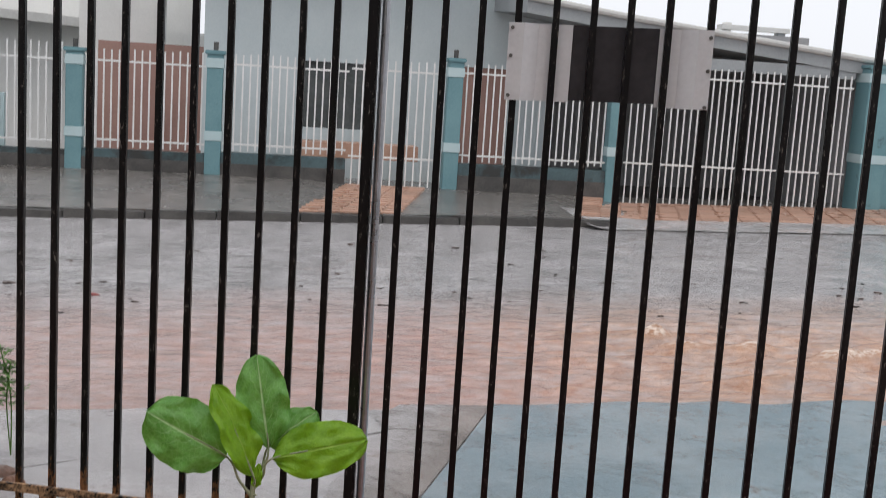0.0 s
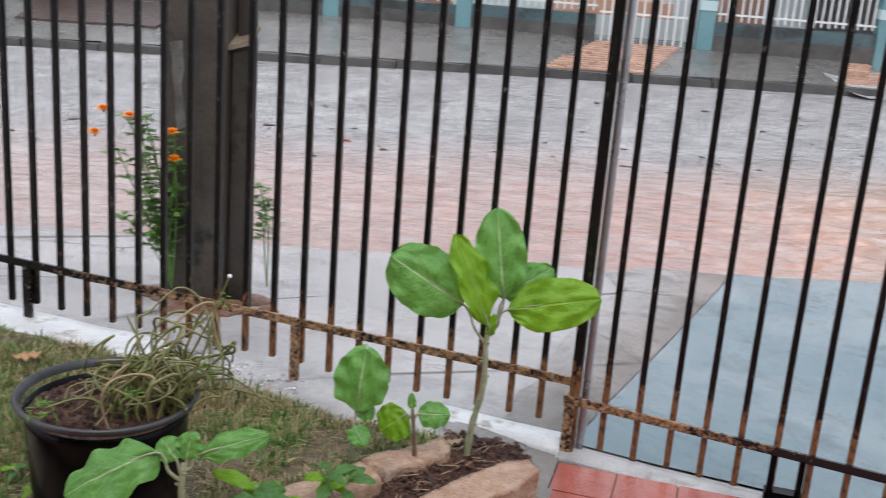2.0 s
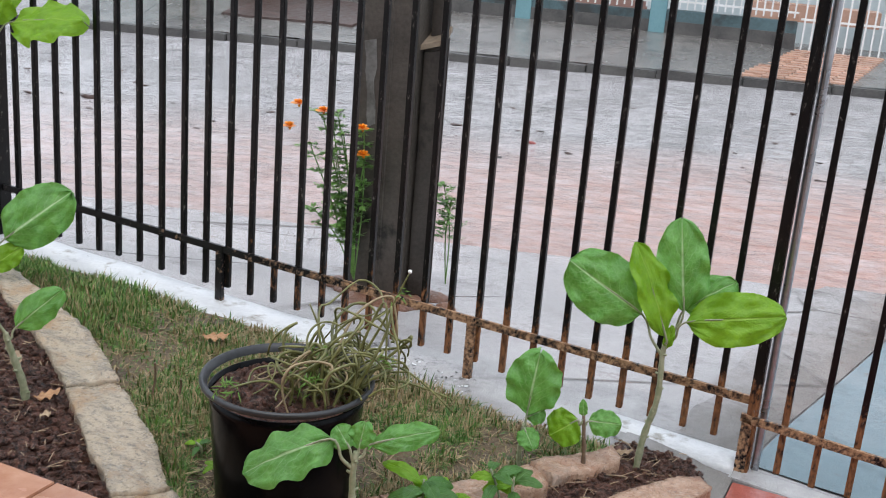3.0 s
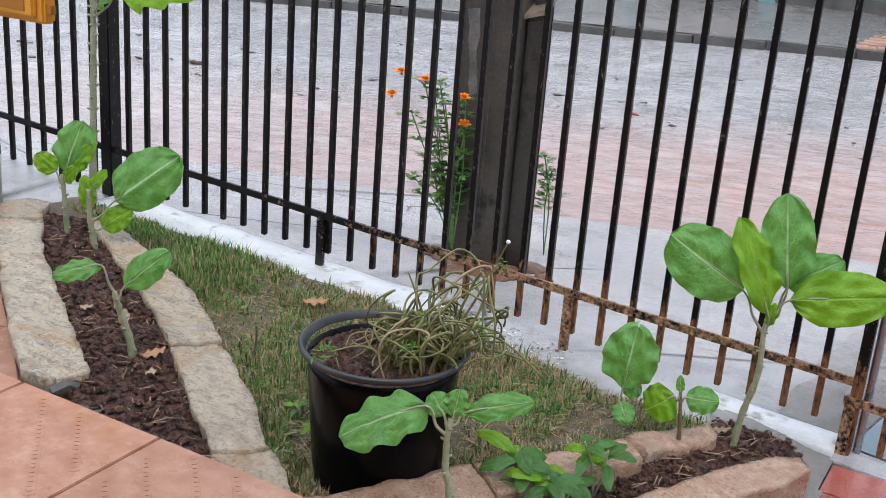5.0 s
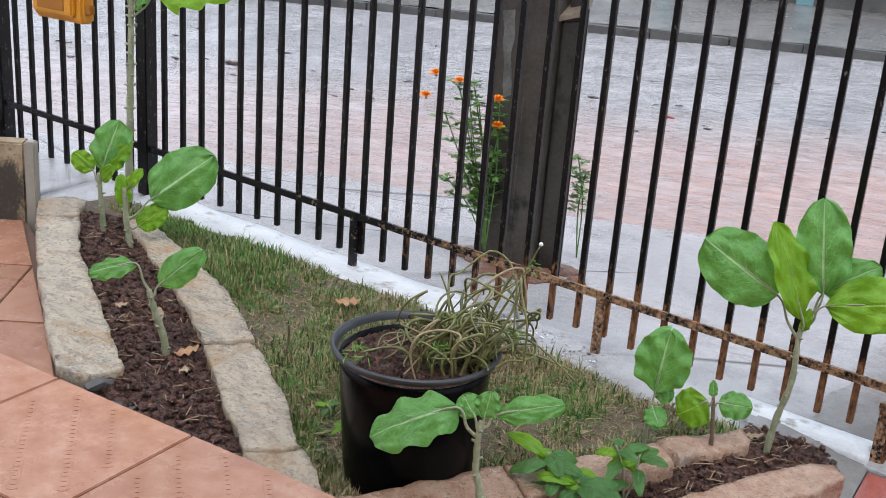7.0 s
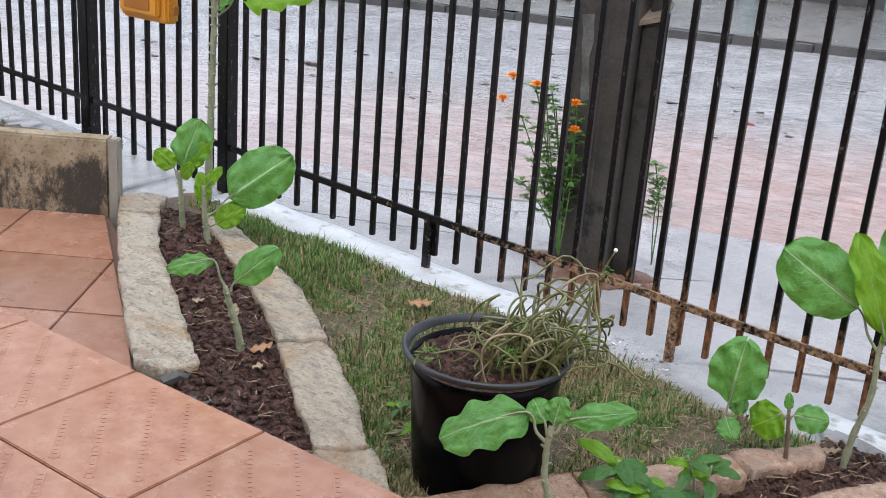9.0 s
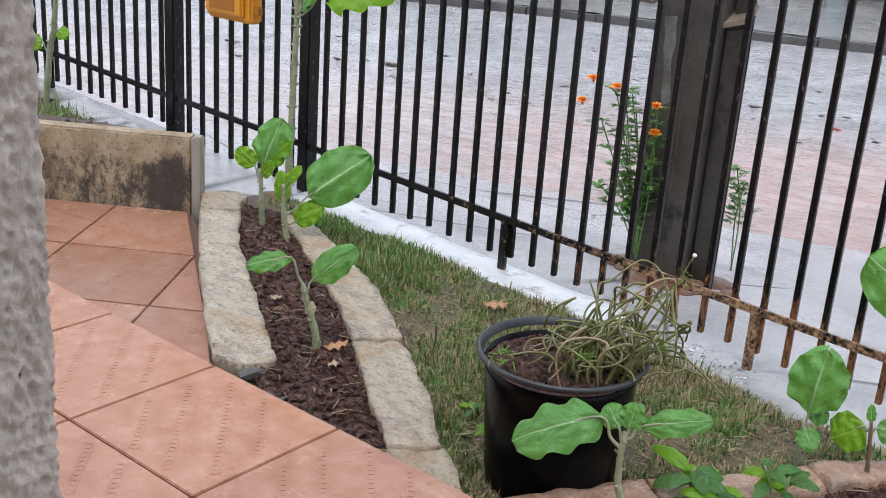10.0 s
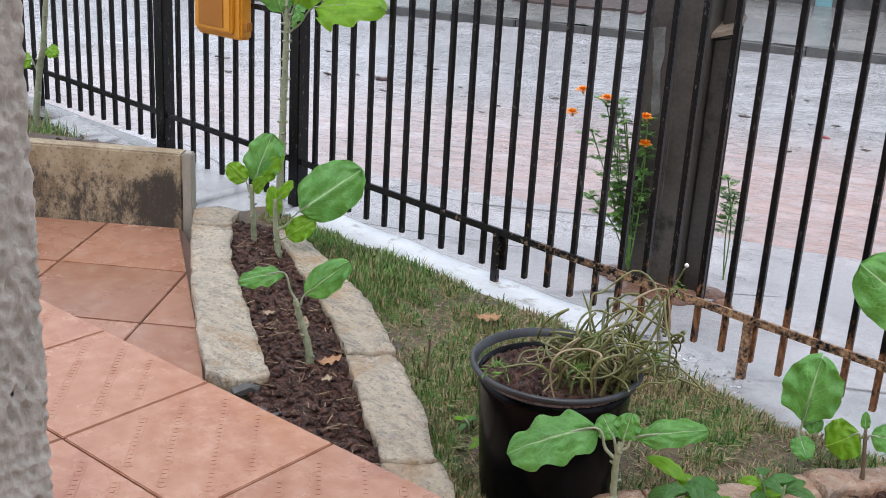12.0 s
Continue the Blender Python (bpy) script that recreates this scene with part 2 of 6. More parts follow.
def stone_material():
    k = Nodes("bed_edge_stone")
    info = k.n.new("ShaderNodeObjectInfo")
    nb, nm, nf = k.noise(3.5, 6, 0.7), k.noise(22, 8, 0.82, None, (0.5, 1.5, 1, 0.6)), k.noise(80, 4, 0.65)
    base = k.mix(info.outputs["Random"], (0.42, 0.335, 0.235), (0.51, 0.43, 0.325))
    col = k.mix(k.ramp(nm, 0.49, 0.62, 0, 0.85), base, (0.15, 0.135, 0.12))
    col = k.mix(k.ramp(k.noise(9, 6, 0.75), 0.52, 0.62, 0, 0.4), col, (0.22, 0.205, 0.19))
    rusty = k.ramp(k.noise(4.5, 6, 0.75), 0.5, 0.64, 0, 0.7)
    col = k.mix(rusty, col, (0.42, 0.24, 0.1))
    col = k.mix(k.ramp(nf, 0.54, 0.64, 0, 0.75), col, (0.13, 0.115, 0.1))
    return k.done(col, k.ramp(nb, 0.3, 0.7, 0.12, 0.5), k.bump(k.math("ADD", k.math("MULTIPLY", nf, 0.8), nm), 0.8, 0.007))


def red_stone_material():
    k = Nodes("reddish_edge_stone")
    nb, nm, nf = k.noise(5, 6, 0.7), k.noise(16, 5, 0.7), k.noise(90, 3, 0.6)
    col = k.mix(k.ramp(nm, 0.35, 0.65), (0.32, 0.175, 0.11), (0.46, 0.31, 0.22))
    col = k.mix(k.ramp(nb, 0.55, 0.68, 0, 0.8), col, (0.27, 0.23, 0.19))
    col = k.mix(k.ramp(nf, 0.58, 0.68, 0, 0.7), col, (0.14, 0.08, 0.05))
    col = k.mix(k.ramp(k.noise(30, 6, 0.78), 0.56, 0.66, 0, 0.6), col, (0.52, 0.42, 0.34))
    return k.done(col, k.ramp(nb, 0.3, 0.7, 0.1, 0.45), k.bump(k.math("ADD", nf, nm), 0.8, 0.007))


def soil_material():
    k = Nodes("wet_dark_soil")
    nb, nf = k.noise(8, 6, 0.7), k.noise(48, 6, 0.78)
    col = k.mix(k.ramp(nf, 0.38, 0.68), (0.007, 0.0035, 0.003), (0.3, 0.14, 0.1))
    col = k.mix(k.ramp(k.noise(110, 3, 0.6), 0.62, 0.68, 0, 0.6), col, (0.36, 0.24, 0.17))
    return k.done(col, k.ramp(nb, 0.3, 0.7, 0.16, 0.6), k.bump(k.math("ADD", nf, nb), 1.0, 0.03))


def mould_wall():
    k = Nodes("mouldy_plaster")
    sep = k.n.new("ShaderNodeSeparateXYZ")
    k.link(k.g.outputs["Position"], sep.inputs[0])
    nb, nf = k.noise(7, 7, 0.75), k.noise(60, 4, 0.6)
    col = k.mix(k.ramp(nb, 0.35, 0.6), (0.24, 0.165, 0.095), (0.42, 0.34, 0.225))
    drip = k.noise(9, 9, 0.88, None, (1, 1, 0.6))
    band = k.math("MULTIPLY", k.ramp(sep.outputs[2], 0.36, 0.47, 0.0, -0.22), 1.0)
    along = k.math("ADD", k.math("MULTIPLY_ADD", sep.outputs[0], 0.821, 2.779), k.math("MULTIPLY_ADD", sep.outputs[1], 0.571, 0.335))
    # Darker upright band just left of the wall's right end
    foot = k.math("MULTIPLY", k.ramp(along, -0.24, -0.1, 0, 0.09), k.ramp(along, -0.05, -0.02, 1, 0))
    col = k.mix(k.ramp(k.math("ADD", k.math("ADD", drip, band), foot), 0.43, 0.54, 0, 0.94), col, (0.035, 0.031, 0.026))
    col = k.mix(k.ramp(nf, 0.55, 0.65, 0, 0.6), col, (0.09, 0.08, 0.065))
    return k.done(col, 0.7, k.bump(k.math("ADD", nf, nb), 0.4, 0.006))


def tile_material(name="terracotta_tile", wet=1.0):
    k = Nodes(name)
    info = k.n.new("ShaderNodeObjectInfo")
    nb, nm, nf = k.noise(2.2, 6, 0.7), k.noise(14, 5, 0.65), k.noise(140, 3, 0.6)
    col = k.mix(k.ramp(nm, 0.3, 0.72), (0.38, 0.17, 0.1), (0.5, 0.27, 0.18))
    col = k.mix(k.ramp(k.noise(7, 7, 0.78), 0.55, 0.7, 0, 0.45), col, (0.54, 0.34, 0.245))
    col = k.mix(k.ramp(k.noise(3.1, 7, 0.75), 0.54, 0.68, 0, 0.6), col, (0.3, 0.11, 0.07))
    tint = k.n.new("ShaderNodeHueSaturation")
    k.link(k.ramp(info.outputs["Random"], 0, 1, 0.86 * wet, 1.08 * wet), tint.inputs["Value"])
    k.link(col, tint.inputs["Color"])
    return k.done(tint.outputs[0], k.ramp(nb, 0.35, 0.62, 0.06, 0.4), k.bump(k.math("ADD", nf, nm), 0.14, 0.003))


def stucco():
    k = Nodes("rough_stucco")
    n1, n2, n3 = k.noise(42, 3, 0.55), k.noise(95, 4, 0.6), k.noise(3, 4, 0.6)
    col = k.mix(k.ramp(n1, 0.35, 0.65), (0.36, 0.32, 0.27), (0.5, 0.455, 0.395))
    return k.done(col, 0.8, k.bump(k.math("ADD", n1, n2), 0.5, 0.006))


FLOOD = flood_material()
PAVING = wet_pavement("wet_concrete", (0.39, 0.38, 0.38), (0.56, 0.555, 0.56), (0.05, 0.24), 0.85)
FLANK = wet_pavement("rough_wet_cement", (0.17, 0.155, 0.14), (0.33, 0.31, 0.29), (0.04, 0.2), 1.1, 0.45, (0.45, 0.44, 0.44))
BLUE_RAMP = wet_pavement("pale_blue_painted_concrete", (0.18, 0.27, 0.315), (0.27, 0.36, 0.395), (0.04, 0.16), 0.95, 0.9)
FAR_PAVING = wet_pavement("dark_wet_cement", (0.1, 0.095, 0.09), (0.24, 0.225, 0.21), (0.08, 0.35), 0.6)
ASPHALT = surface("wet_ground", (0.07, 0.065, 0.06), (0.14, 0.13, 0.12), 0.4, 30, (0.25, 0.6))
KERB = surface("worn_kerb_concrete", (0.04, 0.038, 0.038), (0.115, 0.108, 0.1), 3, 40, (0.3, 0.6), 0.4)
WHITE_KERB = surface("whitewashed_kerb", (0.5, 0.51, 0.53), (0.7, 0.71, 0.72), 7, 60, (0.25, 0.5), 0.5, 0.006, 0, ((0.27, 0.25, 0.22), 9, 0.57))
PAINT = fence_paint()
RAIL = rail_paint()
GALV = surface("galvanised_tube", (0.3, 0.31, 0.33), (0.5, 0.51, 0.54), 6, 80, (0.22, 0.42), 0.1, 0.002, 0.85)
SHEET = surface("grey_sheet_metal", (0.5, 0.5, 0.51), (0.6, 0.6, 0.61), 5, 70, (0.35, 0.5), 0.08, 0.002, 0.2, ((0.3, 0.28, 0.26), 14, 0.68))
DARK_PANEL = surface("dark_smoked_panel", (0.025, 0.024, 0.027), (0.045, 0.043, 0.047), 4, 40, (0.12, 0.25), 0.05)
GRASS = grass_material()
SOIL = soil_material()
STONE = stone_material()
RED_STONE = red_stone_material()
TILE = tile_material()
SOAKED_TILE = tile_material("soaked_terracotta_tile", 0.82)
GROUT = surface("dark_grout", (0.1, 0.06, 0.045), (0.17, 0.1, 0.08), 6, 60, (0.4, 0.7))
RED_TILE = surface("glossy_red_tile", (0.26, 0.06, 0.045), (0.42, 0.12, 0.09), 4, 70, (0.03, 0.12), 0.5, 0.006)
MOULD = mould_wall()
STUCCO = stucco()
POT = surface("black_plastic", (0.0016, 0.0016, 0.002), (0.0035, 0.0035, 0.0042), 5, 40, (0.14, 0.26), 0.08, 0.004, 0, None, False, 0.1)
# Rim's grey highlight is put into the colour, lighter than the pot
POT_RIM = surface("highlit_black_plastic_rim", (0.016, 0.017, 0.019), (0.042, 0.044, 0.048), 6, 60, (0.3, 0.45), 0.1)
STEM_OLIVE = surface("olive_succulent_stem", (0.05, 0.062, 0.014), (0.26, 0.25, 0.09), 22, 70, (0.3, 0.5), 0.3, 0.003)
STEM_TAN = surface("dry_tan_stem", (0.2, 0.15, 0.08), (0.36, 0.28, 0.16), 14, 70, (0.4, 0.6), 0.3, 0.003)
STALK = surface("kale_stalk", (0.2, 0.24, 0.13), (0.38, 0.38, 0.26), 20, 80, (0.4, 0.6), 0.4, 0.004)
WOODY = surface("brown_woody_stem", (0.12, 0.075, 0.05), (0.22, 0.15, 0.1), 20, 80, (0.4, 0.6), 0.4, 0.004)
KALE = leaf_material("kale_leaf", (0.075, 0.27, 0.045), (0.17, 0.45, 0.095), (0.5, 0.7, 0.36))
KALE_YOUNG = leaf_material("young_kale_leaf", (0.15, 0.36, 0.01), (0.24, 0.47, 0.02), (0.34, 0.56, 0.08))
SMALL_LEAF = leaf_material("small_green_leaf", (0.04, 0.14, 0.03), (0.1, 0.26, 0.06), (0.2, 0.36, 0.12))
FEATHER = surface("feathery_foliage", (0.07, 0.17, 0.03), (0.19, 0.36, 0.08), 10, 60, (0.4, 0.6))
ORANGE = surface("orange_petals", (0.85, 0.25, 0.01), (0.95, 0.42, 0.02), 20, 90, (0.4, 0.6), 0.2)
WHITE_PETAL = surface("white_petals", (0.75, 0.75, 0.72), (0.85, 0.85, 0.83), 20, 90, (0.4, 0.6), 0.2)
CONCRETE = surface("stained_pole_concrete", (0.022, 0.019, 0.017), (0.075, 0.064, 0.054), 4, 60, (0.3, 0.6), 0.35, 0.006, 0, ((0.012, 0.011, 0.01), 6, 0.55))
# Lighter mix for the shaft; side and back posts use the darker one
SHAFT = surface("lighter_pole_concrete", (0.045, 0.038, 0.032), (0.115, 0.098, 0.083), 5, 60, (0.35, 0.65), 0.4, 0.006, 0, ((0.02, 0.018, 0.016), 5, 0.56))
MUD = surface("red_mud", (0.13, 0.062, 0.038), (0.25, 0.125, 0.08), 6, 50, (0.2, 0.5), 0.7, 0.02)
PALE_SCAR = surface("pale_cement_smear", (0.09, 0.085, 0.078), (0.24, 0.235, 0.225), 9, 60, (0.4, 0.6))
AMBER = surface("amber_plastic", (0.62, 0.25, 0.02), (0.74, 0.33, 0.035), 5, 60, (0.25, 0.4), 0.1)
AMBER_DARK = surface("brown_amber_plastic", (0.34, 0.12, 0.01), (0.42, 0.16, 0.015), 5, 60, (0.3, 0.45), 0.1)
TEAL = surface("teal_painted_plaster", (0.11, 0.24, 0.27), (0.17, 0.32, 0.35), 1.5, 40, (0.4, 0.7), 0.2, 0.004, 0, ((0.06, 0.1, 0.11), 2.2, 0.62))
DIRTY_TEAL = surface("soaked_teal_plaster", (0.04, 0.065, 0.07), (0.09, 0.15, 0.165), 1.5, 30, (0.3, 0.6), 0.2, 0.004, 0, ((0.035, 0.036, 0.035), 1.8, 0.5))
TEAL_PALE = surface("pale_teal_band", (0.42, 0.56, 0.58), (0.5, 0.62, 0.64), 3, 50, (0.4, 0.7))
HOUSE_WALL = surface("pale_blue_plaster", (0.48, 0.55, 0.57), (0.58, 0.64, 0.65), 0.8, 30, (0.5, 0.8), 0.2)
WHITE_WALL = surface("white_plaster", (0.66, 0.66, 0.64), (0.78, 0.78, 0.76), 0.8, 30, (0.5, 0.8), 0.2)
PINK_WALL = surface("faded_brick_plaster", (0.3, 0.17, 0.14), (0.4, 0.24, 0.2), 1.2, 30, (0.5, 0.8), 0.2)
DARK_GLASS = surface("dark_window_glass", (0.06, 0.07, 0.07), (0.12, 0.13, 0.13), 2, 20, (0.06, 0.15), 0.03)
# Grey wall colour with the shade inside the carport put into it
SHADE = surface("shaded_grey_wall", (0.27, 0.27, 0.275), (0.36, 0.36, 0.365), 1, 20, (0.5, 0.8))
WHITE_BAR = surface("white_painted_bar", (0.66, 0.66, 0.65), (0.8, 0.8, 0.79), 4, 60, (0.35, 0.5), 0.1)
FASCIA = surface("grey_roof_fascia", (0.26, 0.28, 0.29), (0.37, 0.39, 0.4), 1, 30, (0.4, 0.7))
ROOF = surface("weathered_roof_sheet", (0.42, 0.42, 0.41), (0.6, 0.6, 0.58), 1, 20, (0.4, 0.7), 0.3)
TERRACOTTA = surface("orange_terracotta_paving", (0.4, 0.225, 0.155), (0.52, 0.33, 0.25), 2, 40, (0.2, 0.5), 0.3, 0.004, 0, None, True)
DEBRIS = surface("wet_debris", (0.03, 0.022, 0.02), (0.1, 0.06, 0.05), 12, 60, (0.3, 0.6), 0.5)
RED_LEAF = surface("red_fallen_leaf", (0.2, 0.03, 0.03), (0.3, 0.06, 0.05), 12, 60, (0.3, 0.6), 0.3)
DRY_LEAF = surface("dry_brown_leaf", (0.33, 0.16, 0.07), (0.45, 0.26, 0.13), 12, 60, (0.4, 0.6), 0.3)
STRAW = surface("straw_bits", (0.24, 0.15, 0.09), (0.45, 0.34, 0.22), 12, 60, (0.4, 0.6), 0.3)
CEILING = surface("porch_ceiling", (0.6, 0.59, 0.57), (0.7, 0.69, 0.67), 1, 30, (0.5, 0.8))
BUSH = surface("dark_bush_leaves", (0.03, 0.06, 0.025), (0.06, 0.11, 0.04), 6, 40, (0.4, 0.6))

# ---------------------------------------------------------------- building helpers


def mesh_of(name, bm, material, smooth=False):
    me = bpy.data.meshes.new(name)
    if smooth:
        for f in bm.faces:
            f.smooth = True
    bm.to_mesh(me)
    bm.free()
    me.materials.append(material)
    return me


def part(name, bm, material, parent, label="", smooth=False):
    """Links a bmesh as one mesh object under a thing or a part."""
    ob = new(name, mesh_of(name, bm, material, smooth))
    ob.parent = parent
    if label:
        ob["label"] = label
    return ob


def share(name, me, parent, m):
    ob = new(name, me)
    ob.parent = parent
    ob.matrix_basis = m
    return ob


def empty(name, at=(0, 0, 0), label="", category="", group="", kind=""):
    ob = new(name)
    ob.location = at
    return tagged(ob, label, category, group, kind)


def solid(name, bm, material, label="", category="", kind="", smooth=False, group=""):
    return tagged(new(name, mesh_of(name, bm, material, smooth)), label, category, group, kind)


def add_box(bm, lo, hi, m=None, bevel=0.0):
    c = [(a + b) / 2 for a, b in zip(lo, hi)]
    s = [b - a for a, b in zip(lo, hi)]
    mat = Matrix.LocRotScale(c, None, s)
    r = bmesh.ops.create_cube(bm, size=1, matrix=(m @ mat) if m else mat)
    if bevel:
        es = list({e for v in r["verts"] for e in v.link_edges})
        bmesh.ops.bevel(bm, geom=es, offset=bevel, segments=2, affect="EDGES")
    return bm


def box(lo, hi, m=None, bevel=0.0):
    return add_box(bmesh.new(), lo, hi, m, bevel)


def add_tube(bm, pts, radii, sides=8):
    """A tapering tube along points."""
    pts = [Vector(p) for p in pts]
    rings = []
    side = None
    for i, p in enumerate(pts):
        d = (pts[min(i + 1, len(pts) - 1)] - pts[max(i - 1, 0)]).normalized()
        if side is None:
            side = d.orthogonal().normalized()
        side = (side - d * side.dot(d)).normalized()
        up = d.cross(side)
        r = radii[i] if isinstance(radii, (list, tuple)) else radii
        rings.append([bm.verts.new(p + (side * math.cos(a) + up * math.sin(a)) * r) for a in (2 * math.pi * j / sides for j in range(sides))])
    for a, b in zip(rings, rings[1:]):
        for j in range(sides):
            bm.faces.new((a[j], a[(j + 1) % sides], b[(j + 1) % sides], b[j]))
    bm.faces.new(list(reversed(rings[0])))
    bm.faces.new(rings[-1])
    return bm


def bez(points, n):
    """Points on a smooth curve through the given ones."""
    P = [Vector(p) for p in points]
    out = []
    for i in range(len(P) - 1):
        a, b, c, d = P[max(i - 1, 0)], P[i], P[i + 1], P[min(i + 2, len(P) - 1)]
        for j in range(n):
            t = j / n
            out.append(0.5 * ((2 * b) + (c - a) * t + (2 * a - 5 * b + 4 * c - d) * t * t + (3 * b - a - 3 * c + d) * t ** 3))
    out.append(P[-1])
    return out


def sheet(xs, ys, f):
    """A grid of points f(x, y) as a bmesh."""
    bm = bmesh.new()
    g = [[bm.verts.new(f(x, y)) for x in xs] for y in ys]
    for a, b in zip(g, g[1:]):
        for i in range(len(xs) - 1):
            bm.faces.new((a[i], a[i + 1], b[i + 1], b[i]))
    return bm


def span(a, b, n):
    return [a + (b - a) * i / n for i in range(n + 1)]


def prism(outline, zlow, ztop, jitter=0.0, bevel=0.0, cuts=0):
    """A slab from an outline in plan; ztop and zlow are functions of x, y."""
    pts = []
    n = len(outline)
    for i in range(n):
        a, b = Vector(outline[i]), Vector(outline[(i + 1) % n])
        for j in range(cuts + 1):
            p = a.lerp(b, j / (cuts + 1))
            if jitter:
                q = noise.noise_vector(Vector((p.x * 9, p.y * 9, 3.1))) * jitter
                p = p + Vector((q.x, q.y))
            pts.append(p)
    bm = bmesh.new()
    top = [bm.verts.new((p.x, p.y, ztop(p.x, p.y))) for p in pts]
    low = [bm.verts.new((p.x, p.y, zlow(p.x, p.y))) for p in pts]
    m = len(pts)
    t = bm.faces.new(top)
    bm.faces.new(list(reversed(low)))
    for i in range(m):
        bm.faces.new((top[i], low[i], low[(i + 1) % m], top[(i + 1) % m]))
    bmesh.ops.recalc_face_normals(bm, faces=bm.faces[:])
    if bevel:
        bmesh.ops.bevel(bm, geom=list(t.edges), offset=bevel, segments=2, affect="EDGES")
    return bm


STREET = Matrix.Rotation(TURN, 4, "Z")

# ---------------------------------------------------------------- ground, road, pavements


def ground_z(x, y):
    if y < 0.1:
        return min(lawn_z(x), 0.1) - 0.12
    return walk_z(x, y) - 0.1


steps = [-400, -200, -100, -60, -40, -30, -24, -20] + span(-18, 18, 36) + [20, 24, 30, 40, 60, 100, 200, 400]
solid("ground", sheet(steps, steps, lambda x, y: (x, y, ground_z(x, y))), ASPHALT, "dark wet earth ground reaching the horizon", "ground", "structure")


def flood_z(u, v):
    s = clampf((v - 2.7) / 0.5, 0, 1) * clampf((5.4 - v) / 0.8, 0, 1)
    p = Vector((u * 1.1, v * 4.0, 0.3))
    z = street_z(u) + 0.02 + 0.004 * noise.noise(Vector((u * 2.2, v * 6, 5)))
    wild = 1.0 + 1.9 * clampf((u - 0.6) / 1.6, 0, 1)
    z += s * wild * (0.016 * noise.noise(p) + 0.012 * noise.noise(p * 2.7) + 0.006 * noise.noise(p * 6.1))
    for cu, cv, h, ru, rv in ((2.57, 4.36, 0.09, 0.12, 0.06), (2.3, 4.3, 0.045, 0.3, 0.09), (2.75, 4.05, 0.035, 0.3, 0.06), (3.15, 3.75, 0.07, 0.16, 0.08), (3.75, 3.7, 0.1, 0.2, 0.08), (4.05, 3.8, 0.08, 0.2, 0.09), (3.4, 3.5, 0.05, 0.35, 0.09), (2.9, 3.2, 0.04, 0.35, 0.06), (1.6, 3.0, 0.035, 0.25, 0.05), (1.1, 2.95, 0.03, 0.2, 0.04), (4.4, 3.5, 0.07, 0.25, 0.08), (3.3, 4.0, 0.045, 0.25, 0.05), (2.2, 3.5, 0.035, 0.3, 0.05)):
        z += h * math.exp(-((u - cu) / ru) ** 2 - ((v - cv) / rv) ** 2) * (1 + 0.5 * noise.noise(p * 5))
    return z


us = [-60, -40, -30, -24, -20, -17, -15, -13, -12] + span(-11, 6.5, 330) + [7, 7.5, 8, 9, 10, 12, 15, 20, 30, 45, 60]
vs = span(2.3, 5.8, 90) + span(5.9, 10.62, 48) + [10.8, 11.1]
water = solid("flood_water", sheet(us, vs, lambda u, v: (u, v, flood_z(u, v))), FLOOD, "reddish muddy flood stream and grey rainwater over the street", "water", "structure", True)
water.matrix_basis = STREET

# near pavement, from the fence to the stream
solid("pavement", sheet([-40, -25, -18] + span(-14, 7, 84) + [9, 14, 25, 40], span(0.045, 4.2, 40), lambda x, y: (x, y, walk_z(x, y) + 0.004 * noise.noise(Vector((x * 1.5, y * 1.5, 0))))),
      PAVING, "wet light grey concrete pavement with cracks and puddles", "pavement", "structure", True)


def apron_x(y):
    return 0.0 + 0.17 * y


solid("driveway", sheet(span(0, 1, 60), span(0.045, 4.2, 60), lambda a, y: (apron_x(y) + a * 4.6, y, walk_z(apron_x(y) + a * 4.6, y) + 0.018)),
      BLUE_RAMP, "pale blue painted concrete driveway apron under a film of rain", "driveway", "structure", True)
solid("driveway_flank", sheet(span(0, 1, 8), span(0.1, 2.9, 40), lambda a, y: (apron_x(y) - 0.012 - a * (0.27 + 0.1 * y + 0.09 * noise.noise(Vector((1, y * 3, 0)))), y, walk_z(apron_x(y) - a * 0.4, y) + 0.006 + 0.006 * (1 - a))),
      FLANK, "rough grey cement flank beside the driveway apron", "pavement", "structure", True)

# far kerb and pavement
kerb = empty("kerb", (0, 0, 0), "worn dark concrete kerb along the far side of the street", "kerb", "", "structure")
u = -26.0
while u < 3.6:
    L = random.uniform(0.85, 1.05)
    h = 0.13 + random.uniform(-0.012, 0.012)
    part("kerb_stone", box((u, 10.55 + random.uniform(-0.02, 0.02), street_z(u) - 0.1), (u + L - 0.012, 10.72, street_z(u) + h), STREET, 0.012), KERB, kerb)
    u += L


def far_z(u, v):
    """Height of the far pavement, which climbs from the kerb to the garden walls."""
    drop = clampf((u - 3.6) / 0.35, 0, 1)
    kerb_z = street_z(u) + 0.125 - 0.1 * drop
    flat = clampf((u - 4.5) / 0.5, 0, 1)
    wall_z = (0.13 if u < 0.4 else 0.08) * (1 - flat) - 0.07 * flat
    return kerb_z + (max(wall_z, kerb_z + 0.01) - kerb_z) * clampf((v - 10.7) / 2.55, 0, 1) + 0.01 * noise.noise(Vector((u, v * 1.4, 2)))


far_walk = solid("pavement_far", sheet([-60, -40, -26] + span(-20, 14, 102) + [20, 40, 60], span(10.7, 14.2, 14), lambda u, v: (u, v, far_z(u, v))), FAR_PAVING,
                 "dark wet cement pavement in front of the houses", "pavement", "structure", True)
far_walk.matrix_basis = STREET

